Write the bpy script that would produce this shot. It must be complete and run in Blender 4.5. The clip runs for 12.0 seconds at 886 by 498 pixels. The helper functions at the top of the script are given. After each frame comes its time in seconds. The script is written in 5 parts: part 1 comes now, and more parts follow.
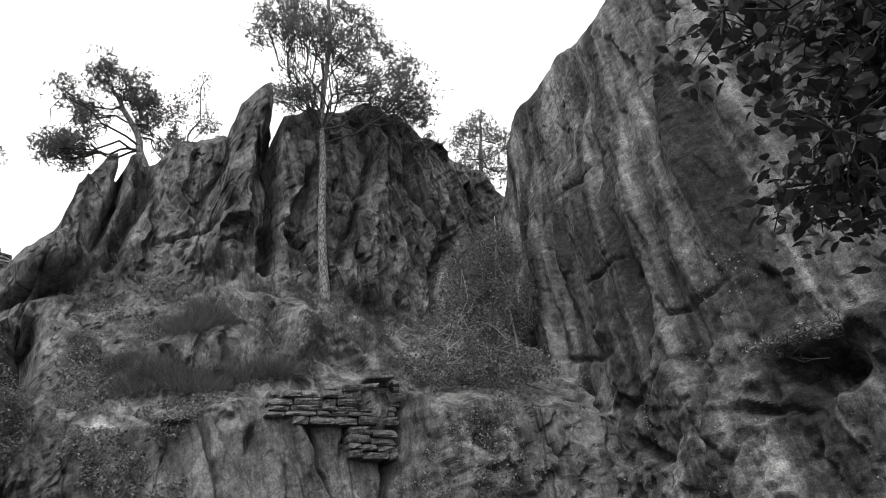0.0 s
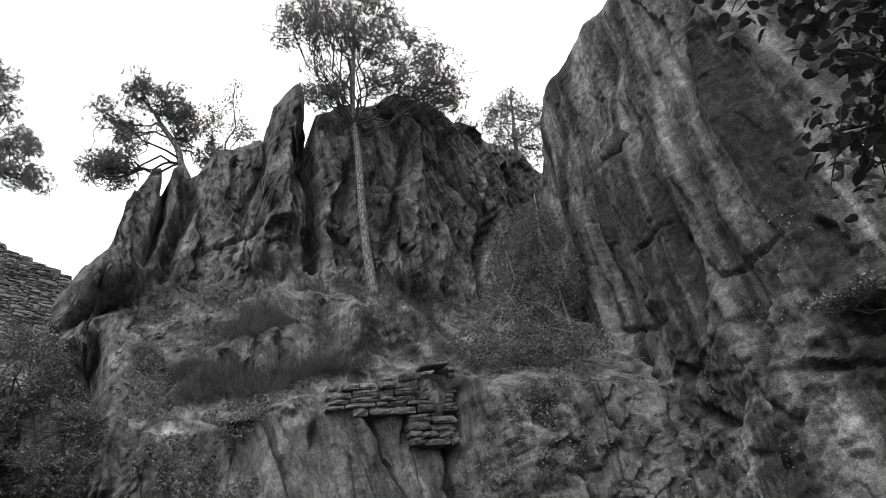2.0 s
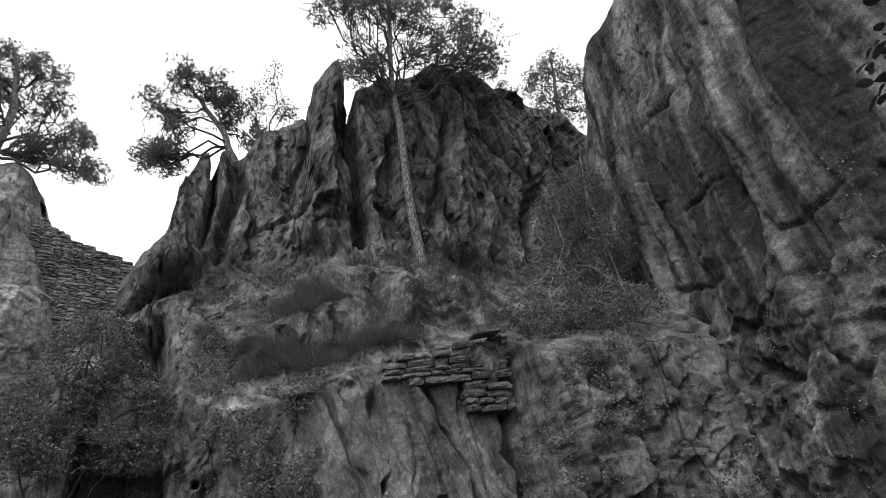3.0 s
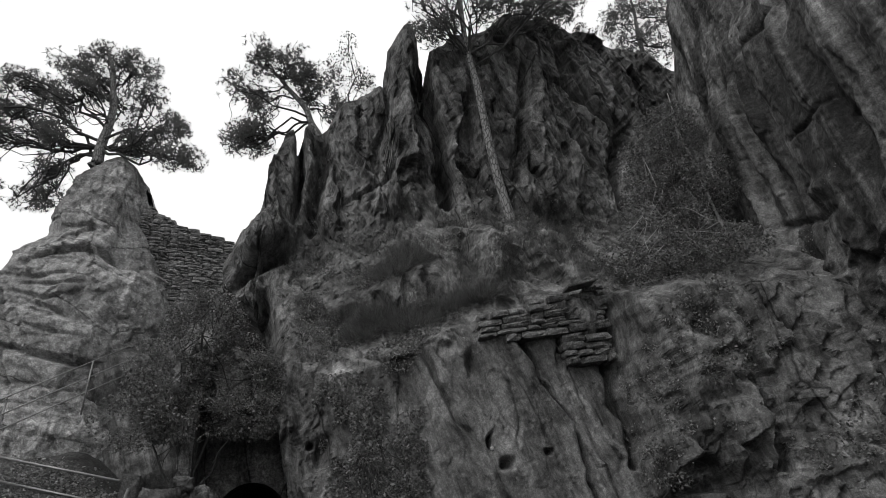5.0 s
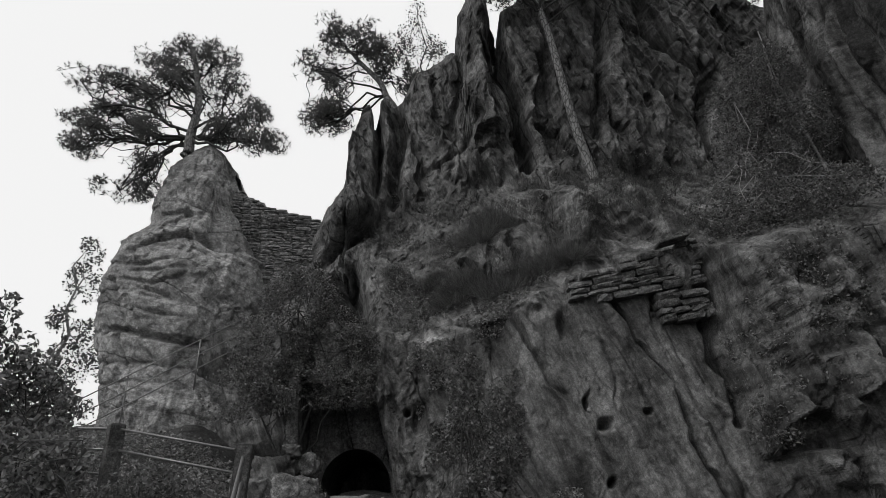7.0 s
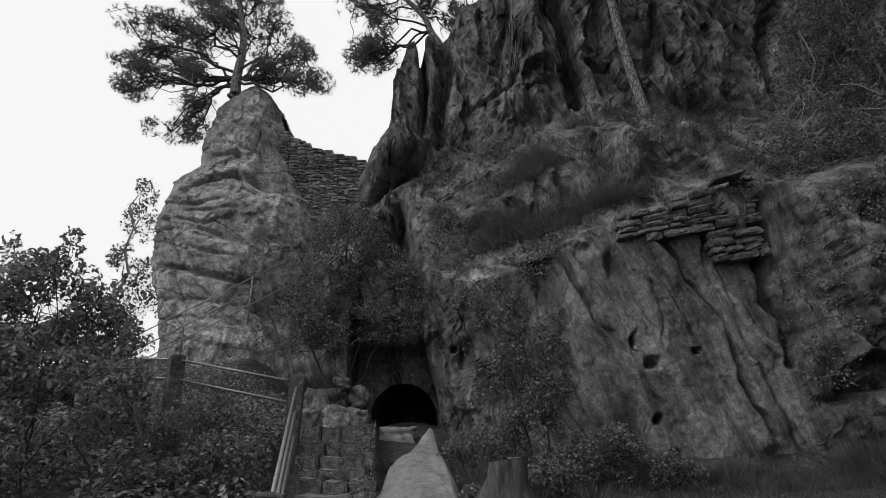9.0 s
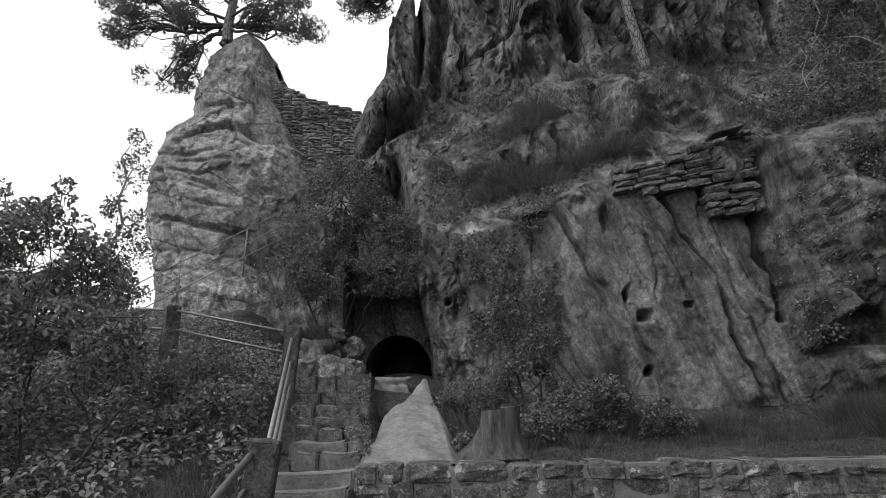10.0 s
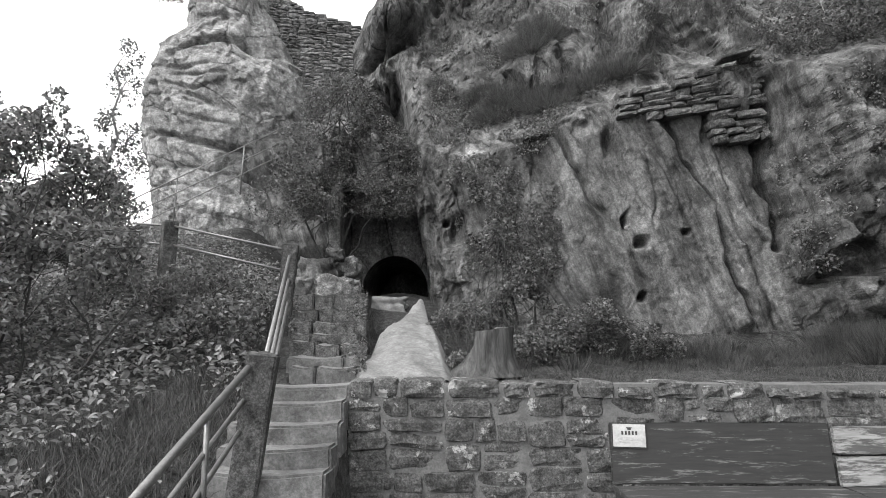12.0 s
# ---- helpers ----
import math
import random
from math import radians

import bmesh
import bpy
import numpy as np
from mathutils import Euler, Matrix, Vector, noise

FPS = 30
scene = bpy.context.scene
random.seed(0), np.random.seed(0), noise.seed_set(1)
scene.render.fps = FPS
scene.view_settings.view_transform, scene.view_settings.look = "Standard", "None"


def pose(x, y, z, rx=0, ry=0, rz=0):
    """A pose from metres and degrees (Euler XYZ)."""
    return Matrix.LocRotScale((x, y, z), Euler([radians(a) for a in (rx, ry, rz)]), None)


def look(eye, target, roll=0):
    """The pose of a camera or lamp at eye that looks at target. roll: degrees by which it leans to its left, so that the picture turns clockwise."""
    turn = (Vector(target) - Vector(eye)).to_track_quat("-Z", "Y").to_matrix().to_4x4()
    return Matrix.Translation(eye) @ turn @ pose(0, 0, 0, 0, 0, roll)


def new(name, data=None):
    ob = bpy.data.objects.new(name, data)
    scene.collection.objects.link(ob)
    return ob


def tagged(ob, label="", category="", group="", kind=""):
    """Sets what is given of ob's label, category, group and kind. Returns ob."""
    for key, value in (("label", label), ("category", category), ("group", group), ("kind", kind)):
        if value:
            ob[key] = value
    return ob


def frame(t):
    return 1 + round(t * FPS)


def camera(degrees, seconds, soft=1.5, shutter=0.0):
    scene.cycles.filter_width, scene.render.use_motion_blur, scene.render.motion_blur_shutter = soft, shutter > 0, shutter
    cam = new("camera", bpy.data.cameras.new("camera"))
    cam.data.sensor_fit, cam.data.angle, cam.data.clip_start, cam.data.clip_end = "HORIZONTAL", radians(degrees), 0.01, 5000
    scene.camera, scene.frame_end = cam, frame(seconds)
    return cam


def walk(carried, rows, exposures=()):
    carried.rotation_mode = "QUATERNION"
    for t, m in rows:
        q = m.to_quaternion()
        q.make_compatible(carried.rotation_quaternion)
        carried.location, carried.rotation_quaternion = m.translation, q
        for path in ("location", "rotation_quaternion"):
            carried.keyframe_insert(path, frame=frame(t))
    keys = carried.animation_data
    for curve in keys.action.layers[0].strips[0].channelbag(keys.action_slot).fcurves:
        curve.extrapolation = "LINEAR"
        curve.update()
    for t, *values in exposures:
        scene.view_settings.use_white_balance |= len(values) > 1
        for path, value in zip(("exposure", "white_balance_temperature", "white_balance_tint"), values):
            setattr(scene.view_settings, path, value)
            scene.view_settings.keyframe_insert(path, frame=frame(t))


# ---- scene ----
# ---------------------------------------------------------------- camera
cam = camera(67.7, 12.0, soft=0.75)
ROWS = [
    (0.0, 0.029, -0.302, 1.754, -29.52, 31.97, 1.25),
    (0.5, 0.034, -0.305, 1.755, -29.53, 31.80, 0.65),
    (1.0, 0.034, -0.308, 1.761, -28.97, 31.75, -0.07),
    (1.5, 0.031, -0.295, 1.750, -27.42, 31.76, -0.94),
    (2.0, 0.028, -0.277, 1.752, -25.21, 30.71, -1.74),
    (2.5, 0.047, -0.245, 1.733, -23.00, 29.63, -2.04),
    (3.0, 0.025, -0.253, 1.716, -20.44, 28.35, -2.35),
    (5.0, 0.080, -0.160, 1.700, -11.60, 25.32, -2.92),
    (5.5, 0.066, -0.137, 1.697, -9.69, 24.88, -3.30),
    (6.0, 0.064, -0.151, 1.691, -7.57, 24.35, -3.38),
    (6.5, 0.048, -0.117, 1.688, -5.78, 23.56, -3.15),
    (7.0, 0.022, -0.090, 1.682, -3.78, 22.98, -3.22),
    (9.0, -0.010, -0.058, 1.632, 0.55, 18.13, -1.67),
    (9.5, -0.003, -0.046, 1.633, 0.34, 16.00, -1.55),
    (10.0, -0.004, -0.032, 1.616, 0.27, 14.15, -1.34),
    (10.5, 0.009, -0.019, 1.617, 0.23, 12.00, -1.33),
    (11.0, 0.004, -0.011, 1.612, 0.11, 10.27, -1.02),
    (11.5, 0.001, -0.009, 1.608, 0.15, 8.84, -0.52),
    (12.0, 0.000, 0.000, 1.600, 0.20, 7.50, -0.02),
]
EXPOSURES = [(0.0, -0.26), (3.0, -0.57), (5.0, -1.02), (7.0, -1.27), (9.0, -1.22), (10.5, -0.41), (12.0, 0.14)]
def carried_pose(x, y, z, yaw, pitch, roll):
    return pose(x, y, z, 90 + pitch, 0, yaw) @ pose(0, 0, 0, 0, 0, roll)


walk(cam, [(t, carried_pose(*row)) for t, *row in ROWS], EXPOSURES)

# ---------------------------------------------------------------- daylight: a white overcast sky
SUN_HEIGHT, SUN_TURN = radians(48), radians(238)
world = bpy.data.worlds.new("overcast")
scene.world = world
world.use_nodes = True
wn, wl = world.node_tree.nodes, world.node_tree.links
sky = wn.new("ShaderNodeTexSky")
sky.sky_type, sky.sun_disc = "NISHITA", False
sky.sun_elevation, sky.sun_rotation = SUN_HEIGHT, SUN_TURN
sky.air_density, sky.dust_density = 1.0, 6.0
grey = wn.new("ShaderNodeHueSaturation")
grey.inputs["Saturation"].default_value = 0.0
cloud = wn.new("ShaderNodeMixRGB")
cloud.inputs["Fac"].default_value = 0.85
cloud.inputs["Color2"].default_value = (25.0, 25.0, 25.0, 1)
wl.new(sky.outputs["Color"], grey.inputs["Color"])
wl.new(grey.outputs["Color"], cloud.inputs["Color1"])
wl.new(cloud.outputs["Color"], wn["Background"].inputs["Color"])
wn["Background"].inputs["Strength"].default_value = 0.1

sun = new("sun", bpy.data.lights.new("sun", "SUN"))
sun.data.energy, sun.data.angle, sun.data.color = 2.3, radians(16), (1.0, 0.99, 0.97)
sun.matrix_world = look((-13, -8, 17), (0, 0, 0))

# ---------------------------------------------------------------- numbers and noise
rng = np.random.default_rng(7)


def lerp(x, xs, ys):
    return np.interp(x, xs, ys)


def step01(x, a, b):
    t = np.clip((x - a) / (b - a), 0, 1)
    return t * t * (3 - 2 * t)


def lattice(ix, iy, iz):
    h = (ix * 374761393 + iy * 668265263 + iz * 1440662683) & 0xFFFFFFFF
    h = ((h ^ (h >> 13)) * 1274126177) & 0xFFFFFFFF
    return ((h ^ (h >> 16)) & 0xFFFF) / 65535.0


def value_noise(x, y, z):
    x, y, z = np.broadcast_arrays(np.asarray(x, float), np.asarray(y, float), np.asarray(z, float))
    fx, fy, fz = np.floor(x), np.floor(y), np.floor(z)
    ix, iy, iz = fx.astype(np.int64), fy.astype(np.int64), fz.astype(np.int64)
    u, v, w = x - fx, y - fy, z - fz
    u, v, w = u * u * (3 - 2 * u), v * v * (3 - 2 * v), w * w * (3 - 2 * w)
    total = 0.0
    for a in (0, 1):
        for b in (0, 1):
            for c in (0, 1):
                k = (u if a else 1 - u) * (v if b else 1 - v) * (w if c else 1 - w)
                total = total + k * lattice(ix + a, iy + b, iz + c)
    return total * 2 - 1


def fbm(x, y, z, octaves=4, gain=0.5):
    total, amp = 0.0, 1.0
    for n in range(octaves):
        total = total + amp * value_noise(x * 2 ** n + 17.3 * n, y * 2 ** n - 5.1 * n, z * 2 ** n + 9.7 * n)
        amp *= gain
    return total


def ridged(x, y, z, octaves=3):
    total, amp = 0.0, 1.0
    for n in range(octaves):
        total = total + amp * (1 - 2 * np.abs(value_noise(x * 2 ** n + 31.7 * n, y * 2 ** n, z * 2 ** n + 3.9 * n)))
        amp *= 0.5
    return total


def blocks(u, v, seed=0):
    """Jittered cells: each cell's own level (-1 to 1) and how far a point lies from its cell's border."""
    fu, fv = np.floor(u).astype(np.int64), np.floor(v).astype(np.int64)
    near, second, level = np.full(u.shape, 9.0), np.full(u.shape, 9.0), np.zeros(u.shape)
    for a in (-1, 0, 1):
        for b in (-1, 0, 1):
            cu, cv = fu + a, fv + b
            d = np.hypot(cu + lattice(cu, cv, np.int64(seed + 1)) - u, cv + lattice(cu, cv, np.int64(seed + 2)) - v)
            closer = d < near
            second = np.where(closer, near, np.minimum(second, d))
            level = np.where(closer, lattice(cu, cv, np.int64(seed + 3)) * 2 - 1, level)
            near = np.where(closer, d, near)
    return level, second - near


def facets(u, v, seed=0, tilt=0.9):
    """Angular facets: jittered cells, each a little plane of its own level and slope."""
    fu, fv = np.floor(u).astype(np.int64), np.floor(v).astype(np.int64)
    near, out = np.full(u.shape, 9.0), np.zeros(u.shape)
    for a in (-1, 0, 1):
        for b in (-1, 0, 1):
            cu, cv = fu + a, fv + b
            du = u - cu - lattice(cu, cv, np.int64(seed + 1))
            dv = v - cv - lattice(cu, cv, np.int64(seed + 2))
            d = np.abs(du) + np.abs(dv) * 0.8 + 0.25 * np.hypot(du, dv)
            plane = lattice(cu, cv, np.int64(seed + 3)) - 0.5 + tilt * ((lattice(cu, cv, np.int64(seed + 4)) * 2 - 1) * du + (lattice(cu, cv, np.int64(seed + 5)) * 2 - 1.3) * dv)
            out = np.where(d < near, plane, out)
            near = np.minimum(near, d)
    return out


def groove(u, v, path, width, depth, taper=True):
    """Depth of a crack that runs along a path of (u, v) places."""
    best, along = np.full(u.shape, 1e9), np.zeros(u.shape)
    n = len(path) - 1
    for i, ((u0, v0), (u1, v1)) in enumerate(zip(path, path[1:])):
        du, dv = u1 - u0, v1 - v0
        k = np.clip(((u - u0) * du + (v - v0) * dv) / (du * du + dv * dv), 0, 1)
        d = np.hypot(u - u0 - k * du, v - v0 - k * dv)
        along = np.where(d < best, (i + k) / n, along)
        best = np.minimum(best, d)
    fade = np.sin(np.pi * np.clip(along, 0.06, 0.94)) ** 0.5 if taper else 1.0
    return depth * fade * np.exp(-(best / width) ** 2)


def soften(a, passes=2):
    """Takes the saw-teeth off steep edges of a grid."""
    for _ in range(passes):
        b = a.copy()
        b[1:-1] = (a[:-2] + 2 * a[1:-1] + a[2:]) / 4
        a = b.copy()
        a[:, 1:-1] = (b[:, :-2] + 2 * b[:, 1:-1] + b[:, 2:]) / 4
    return a


# ---------------------------------------------------------------- building helpers
def mesh_of(name, verts, faces, smooth=True):
    me = bpy.data.meshes.new(name)
    verts, faces = np.asarray(verts, np.float32), np.asarray(faces, np.int32)
    k = faces.shape[1]
    me.vertices.add(len(verts))
    me.vertices.foreach_set("co", verts.ravel())
    me.loops.add(faces.size)
    me.loops.foreach_set("vertex_index", faces.ravel())
    me.polygons.add(len(faces))
    me.polygons.foreach_set("loop_start", np.arange(0, faces.size, k, dtype=np.int32))
    me.polygons.foreach_set("loop_total", np.full(len(faces), k, np.int32))
    me.polygons.foreach_set("use_smooth", np.full(len(faces), smooth))
    me.update(calc_edges=True)
    me.validate()
    return me


def sheet(name, grid, material, parent=None, flip=False, smooth=True):
    n, m = grid.shape[:2]
    i = np.arange(n * m).reshape(n, m)
    f = np.stack([i[:-1, :-1], i[:-1, 1:], i[1:, 1:], i[1:, :-1]], -1).reshape(-1, 4)
    ob = new(name, mesh_of(name, grid.reshape(-1, 3), f[:, ::-1] if flip else f, smooth))
    ob.data.materials.append(material)
    ob.parent = parent
    return ob


def part(name, bm, material, parent, label="", smooth=False):
    me = bpy.data.meshes.new(name)
    bmesh.ops.recalc_face_normals(bm, faces=bm.faces)
    bm.to_mesh(me)
    bm.free()
    me.materials.append(material)
    if smooth:
        me.polygons.foreach_set("use_smooth", np.ones(len(me.polygons), bool))
    ob = new(name, me)
    ob.parent = parent
    return tagged(ob, label)


def thing(name, place, label, category, group="", kind=""):
    ob = new(name)
    ob.location = place
    ob.empty_display_size = 0.1
    return tagged(ob, label, category, group, kind)


def box(sx, sy, sz, bevel=0.01, at=(0, 0, 0), rough=0.0, cuts=0, seed=0):
    """A bevelled box on its base, uneven by rough metres."""
    bm = bmesh.new()
    bmesh.ops.create_cube(bm, size=1.0)
    for v in bm.verts:
        v.co = Vector((v.co.x * sx, v.co.y * sy, (v.co.z + 0.5) * sz))
    if cuts:
        bmesh.ops.subdivide_edges(bm, edges=bm.edges[:], cuts=cuts, use_grid_fill=True)
    if bevel:
        sharp = [e for e in bm.edges if len(e.link_faces) == 2 and e.calc_face_angle(0) > 0.5]
        bmesh.ops.bevel(bm, geom=sharp, offset=bevel, segments=2, affect="EDGES")
    for v in bm.verts:
        if rough:
            v.co += noise.noise_vector(v.co * 3.1 + Vector((seed * 7.7, seed * 3.3, 0))) * rough
        v.co += Vector(at)
    return bm


def tube_arrays(path, radii, sides=6):
    path, radii = np.asarray(path, float), np.asarray(radii, float)
    way = np.gradient(path, axis=0)
    way /= np.linalg.norm(way, axis=1)[:, None] + 1e-9
    ref = np.where(np.abs(way[:, 2:3]) > 0.9, np.array([[1.0, 0, 0]]), np.array([[0, 0, 1.0]]))
    a = np.cross(way, ref)
    a /= np.linalg.norm(a, axis=1)[:, None] + 1e-9
    b = np.cross(way, a)
    ang = np.arange(sides) * 2 * np.pi / sides
    ring = path[:, None] + radii[:, None, None] * (np.cos(ang)[None, :, None] * a[:, None] + np.sin(ang)[None, :, None] * b[:, None])
    i = np.arange(len(path) * sides).reshape(len(path), sides)
    j = np.roll(i, -1, axis=1)
    f = np.stack([i[:-1], j[:-1], j[1:], i[1:]], -1).reshape(-1, 4)
    return ring.reshape(-1, 3), f


def tubes(name, paths, material, parent=None, sides=6):
    """Several tapered limbs, each (path, radii), in one mesh."""
    vs, fs, n = [], [], 0
    for path, radii in paths:
        v, f = tube_arrays(path, radii, sides)
        vs.append(v), fs.append(f + n)
        n += len(v)
    ob = new(name, mesh_of(name, np.concatenate(vs), np.concatenate(fs)))
    ob.data.materials.append(material)
    ob.parent = parent
    return ob


def pipe(name, a, b, radius, material, parent, label="", sides=10):
    a, b = np.array(a, float), np.array(b, float)
    d = (b - a) / np.linalg.norm(b - a)
    path = np.stack([a, a + d * 0.001, b - d * 0.001, b])
    ob = tubes(name, [(path, [radius * 0.2, radius, radius, radius * 0.2])], material, parent, sides)
    return tagged(ob, label)


def wander(a, b, bend, steps=7, seed=0):
    """A crooked way from a to b."""
    g = np.random.default_rng(seed)
    t = np.linspace(0, 1, steps)[:, None]
    p = np.array(a, float) * (1 - t) + np.array(b, float) * t
    off = np.cumsum(g.normal(0, 1, (steps, 3)), axis=0)
    off -= off[0] + (off[-1] - off[0]) * t
    return p + off * bend * np.linalg.norm(np.subtract(b, a)) / steps ** 0.5


def unit(v):
    return v / (np.linalg.norm(v, axis=-1, keepdims=True) + 1e-9)


def leaves(name, centres, size, material, parent=None, g=None, up=0.5, aspect=0.62, fold=0.25, fine=False):
    """Many folded leaves, each a small kite of its own, turned at random."""
    g = g or rng
    n = len(centres)
    normal = unit(g.normal(0, 1, (n, 3)) + np.array([0, 0, up * 2]))
    along = unit(np.cross(normal, g.normal(0, 1, (n, 3))))
    across = np.cross(normal, along)
    s = (np.asarray(size) * g.uniform(0.6, 1.3, n))[:, None]
    c = np.asarray(centres)
    if fine:
        rows = [(-0.5, 0.0, 0), (-0.38, 0.28, fold * 0.7), (-0.1, 0.46, fold), (0.2, 0.36, fold * 0.8), (0.5, 0.0, -0.12), (0.2, -0.36, fold * 0.8), (-0.1, -0.46, fold), (-0.38, -0.28, fold * 0.7), (0.0, 0.0, 0.02)]
        quads = [(0, 1, 2, 8), (8, 2, 3, 4), (0, 8, 6, 7), (8, 4, 5, 6)]
    else:
        rows = [(-0.5, 0.0, 0), (0.0, 0.5, fold), (0.5, 0.0, 0), (0.0, -0.5, fold)]
        quads = [(0, 1, 2), (0, 2, 3)]
    v = np.stack([c + s * (a * along + b * aspect * across + h * aspect * normal) for a, b, h in rows], 1)
    base = np.arange(n)[:, None] * len(rows)
    f = np.concatenate([base + np.array(q)[None] for q in quads])
    ob = new(name, mesh_of(name, v.reshape(-1, 3), f, smooth=False))
    ob.data.materials.append(material)
    ob.parent = parent
    return ob


def blades(name, roots, length, width, material, parent=None, g=None, spread=0.5, ways=None):
    """Grass blades or needles: thin bent strips from their roots."""
    g = g or rng
    n = len(roots)
    way = unit((np.array([0, 0, 1.0]) if ways is None else ways) + g.normal(0, spread, (n, 3)))
    side = unit(np.cross(way, g.normal(0, 1, (n, 3))))
    ln = (np.asarray(length) * g.uniform(0.5, 1.3, n))[:, None]
    droop = np.array([0, 0, -1.0]) * ln * 0.18 * (1.0 if ways is None else 0.2)
    r = np.asarray(roots)
    w = width * side * 0.5
    v = np.stack([r - w, r + w, r + way * ln * 0.55 + w * 0.8, r + way * ln * 0.55 - w * 0.8, r + way * ln + droop], 1)
    base = np.arange(n)[:, None] * 5
    f = np.concatenate([base + np.array(q)[None] for q in ((0, 1, 2), (0, 2, 3), (3, 2, 4))])
    ob = new(name, mesh_of(name, v.reshape(-1, 3), f, smooth=False))
    ob.data.materials.append(material)
    ob.parent = parent
    return ob


def in_pads(pads, n, g, hollow=0.35, gaps=-0.05):
    """Places spread through ellipsoids (x, y, z, rx, ry, rz), more of them near the skin, with gaps."""
    pads = np.asarray(pads, float)
    vol = pads[:, 3] * pads[:, 4] * pads[:, 5]
    pick = g.choice(len(pads), n * 2, p=vol / vol.sum())
    d = unit(g.normal(0, 1, (n * 2, 3)))
    p = pads[pick, :3] + d * pads[pick, 3:] * (g.uniform(hollow, 1.05, n * 2) ** 0.6)[:, None]
    keep = value_noise(p[:, 0] * 2.6, p[:, 1] * 2.6, p[:, 2] * 2.6) + 0.5 * value_noise(p[:, 0] * 6, p[:, 1] * 6, p[:, 2] * 6) > gaps
    return p[keep][:n]


# ---------------------------------------------------------------- materials
def material(name, build):
    mat = bpy.data.materials.new(name)
    mat.use_nodes = True
    nt = mat.node_tree
    bsdf = nt.nodes["Principled BSDF"]
    build(nt, bsdf)
    return mat


def coords(nt, scale=(1, 1, 1), turn=(0, 0, 0)):
    """Places in metres, turned first and then scaled."""
    at = nt.nodes.new("ShaderNodeNewGeometry")
    mp = nt.nodes.new("ShaderNodeMapping")
    mp.vector_type = "TEXTURE"
    mp.inputs["Scale"].default_value = [1 / k for k in scale]
    mp.inputs["Rotation"].default_value = turn
    nt.links.new(at.outputs["Position"], mp.inputs["Vector"])
    return mp.outputs["Vector"]


def noise_node(nt, vec, scale, detail=6.0, rough=0.6, warp=0.0):
    n = nt.nodes.new("ShaderNodeTexNoise")
    n.inputs["Scale"].default_value = scale
    n.inputs["Detail"].default_value = detail
    n.inputs["Roughness"].default_value = rough
    n.inputs["Distortion"].default_value = warp
    nt.links.new(vec, n.inputs["Vector"])
    return n.outputs["Fac"]


def ramp(nt, fac, *stops):
    r = nt.nodes.new("ShaderNodeValToRGB")
    el = r.color_ramp.elements
    while len(el) < len(stops):
        el.new(0.5)
    for e, (at, g) in zip(el, stops):
        e.position, e.color = at, (g, g, g, 1)
    nt.links.new(fac, r.inputs["Fac"])
    return r.outputs["Color"]


def mix(nt, a, b, fac, kind="MIX"):
    m = nt.nodes.new("ShaderNodeMixRGB")
    m.blend_type = kind
    for socket, value in (("Color1", a), ("Color2", b), ("Fac", fac)):
        if isinstance(value, (int, float)):
            m.inputs[socket].default_value = value if socket == "Fac" else (value, value, value, 1)
        else:
            nt.links.new(value, m.inputs[socket])
    return m.outputs["Color"]


def bump(nt, bsdf, height, strength, distance, under=None):
    b = nt.nodes.new("ShaderNodeBump")
    b.inputs["Strength"].default_value = strength
    b.inputs["Distance"].default_value = distance
    nt.links.new(height, b.inputs["Height"])
    if under is not None:
        nt.links.new(under, b.inputs["Normal"])
    nt.links.new(b.outputs["Normal"], bsdf.inputs["Normal"])
    return b.outputs["Normal"]


def crack_net(nt, scale, turn, width, warp=0.35):
    """Thin straight-sided joints that open and close along their length: 1 on the rock, 0 in the joint."""
    p = coords(nt, scale, turn)
    wob = nt.nodes.new("ShaderNodeTexNoise")
    wob.inputs["Scale"].default_value = 1.6
    wob.inputs["Detail"].default_value = 5.0
    nt.links.new(p, wob.inputs["Vector"])
    add = nt.nodes.new("ShaderNodeVectorMath")
    add.operation = "MULTIPLY_ADD"
    nt.links.new(wob.outputs["Color"], add.inputs[0])
    add.inputs[1].default_value = (warp, warp, warp)
    nt.links.new(p, add.inputs[2])
    v = nt.nodes.new("ShaderNodeTexVoronoi")
    v.feature = "DISTANCE_TO_EDGE"
    v.inputs["Scale"].default_value = 1.0
    nt.links.new(add.outputs["Vector"], v.inputs["Vector"])
    line = ramp(nt, v.outputs["Distance"], (0.0, 0.0), (width, 1.0))
    shut = ramp(nt, noise_node(nt, p, 0.8, 4, 0.6), (0.42, 0.0), (0.58, 1.0))
    return mix(nt, line, 1.0, shut)


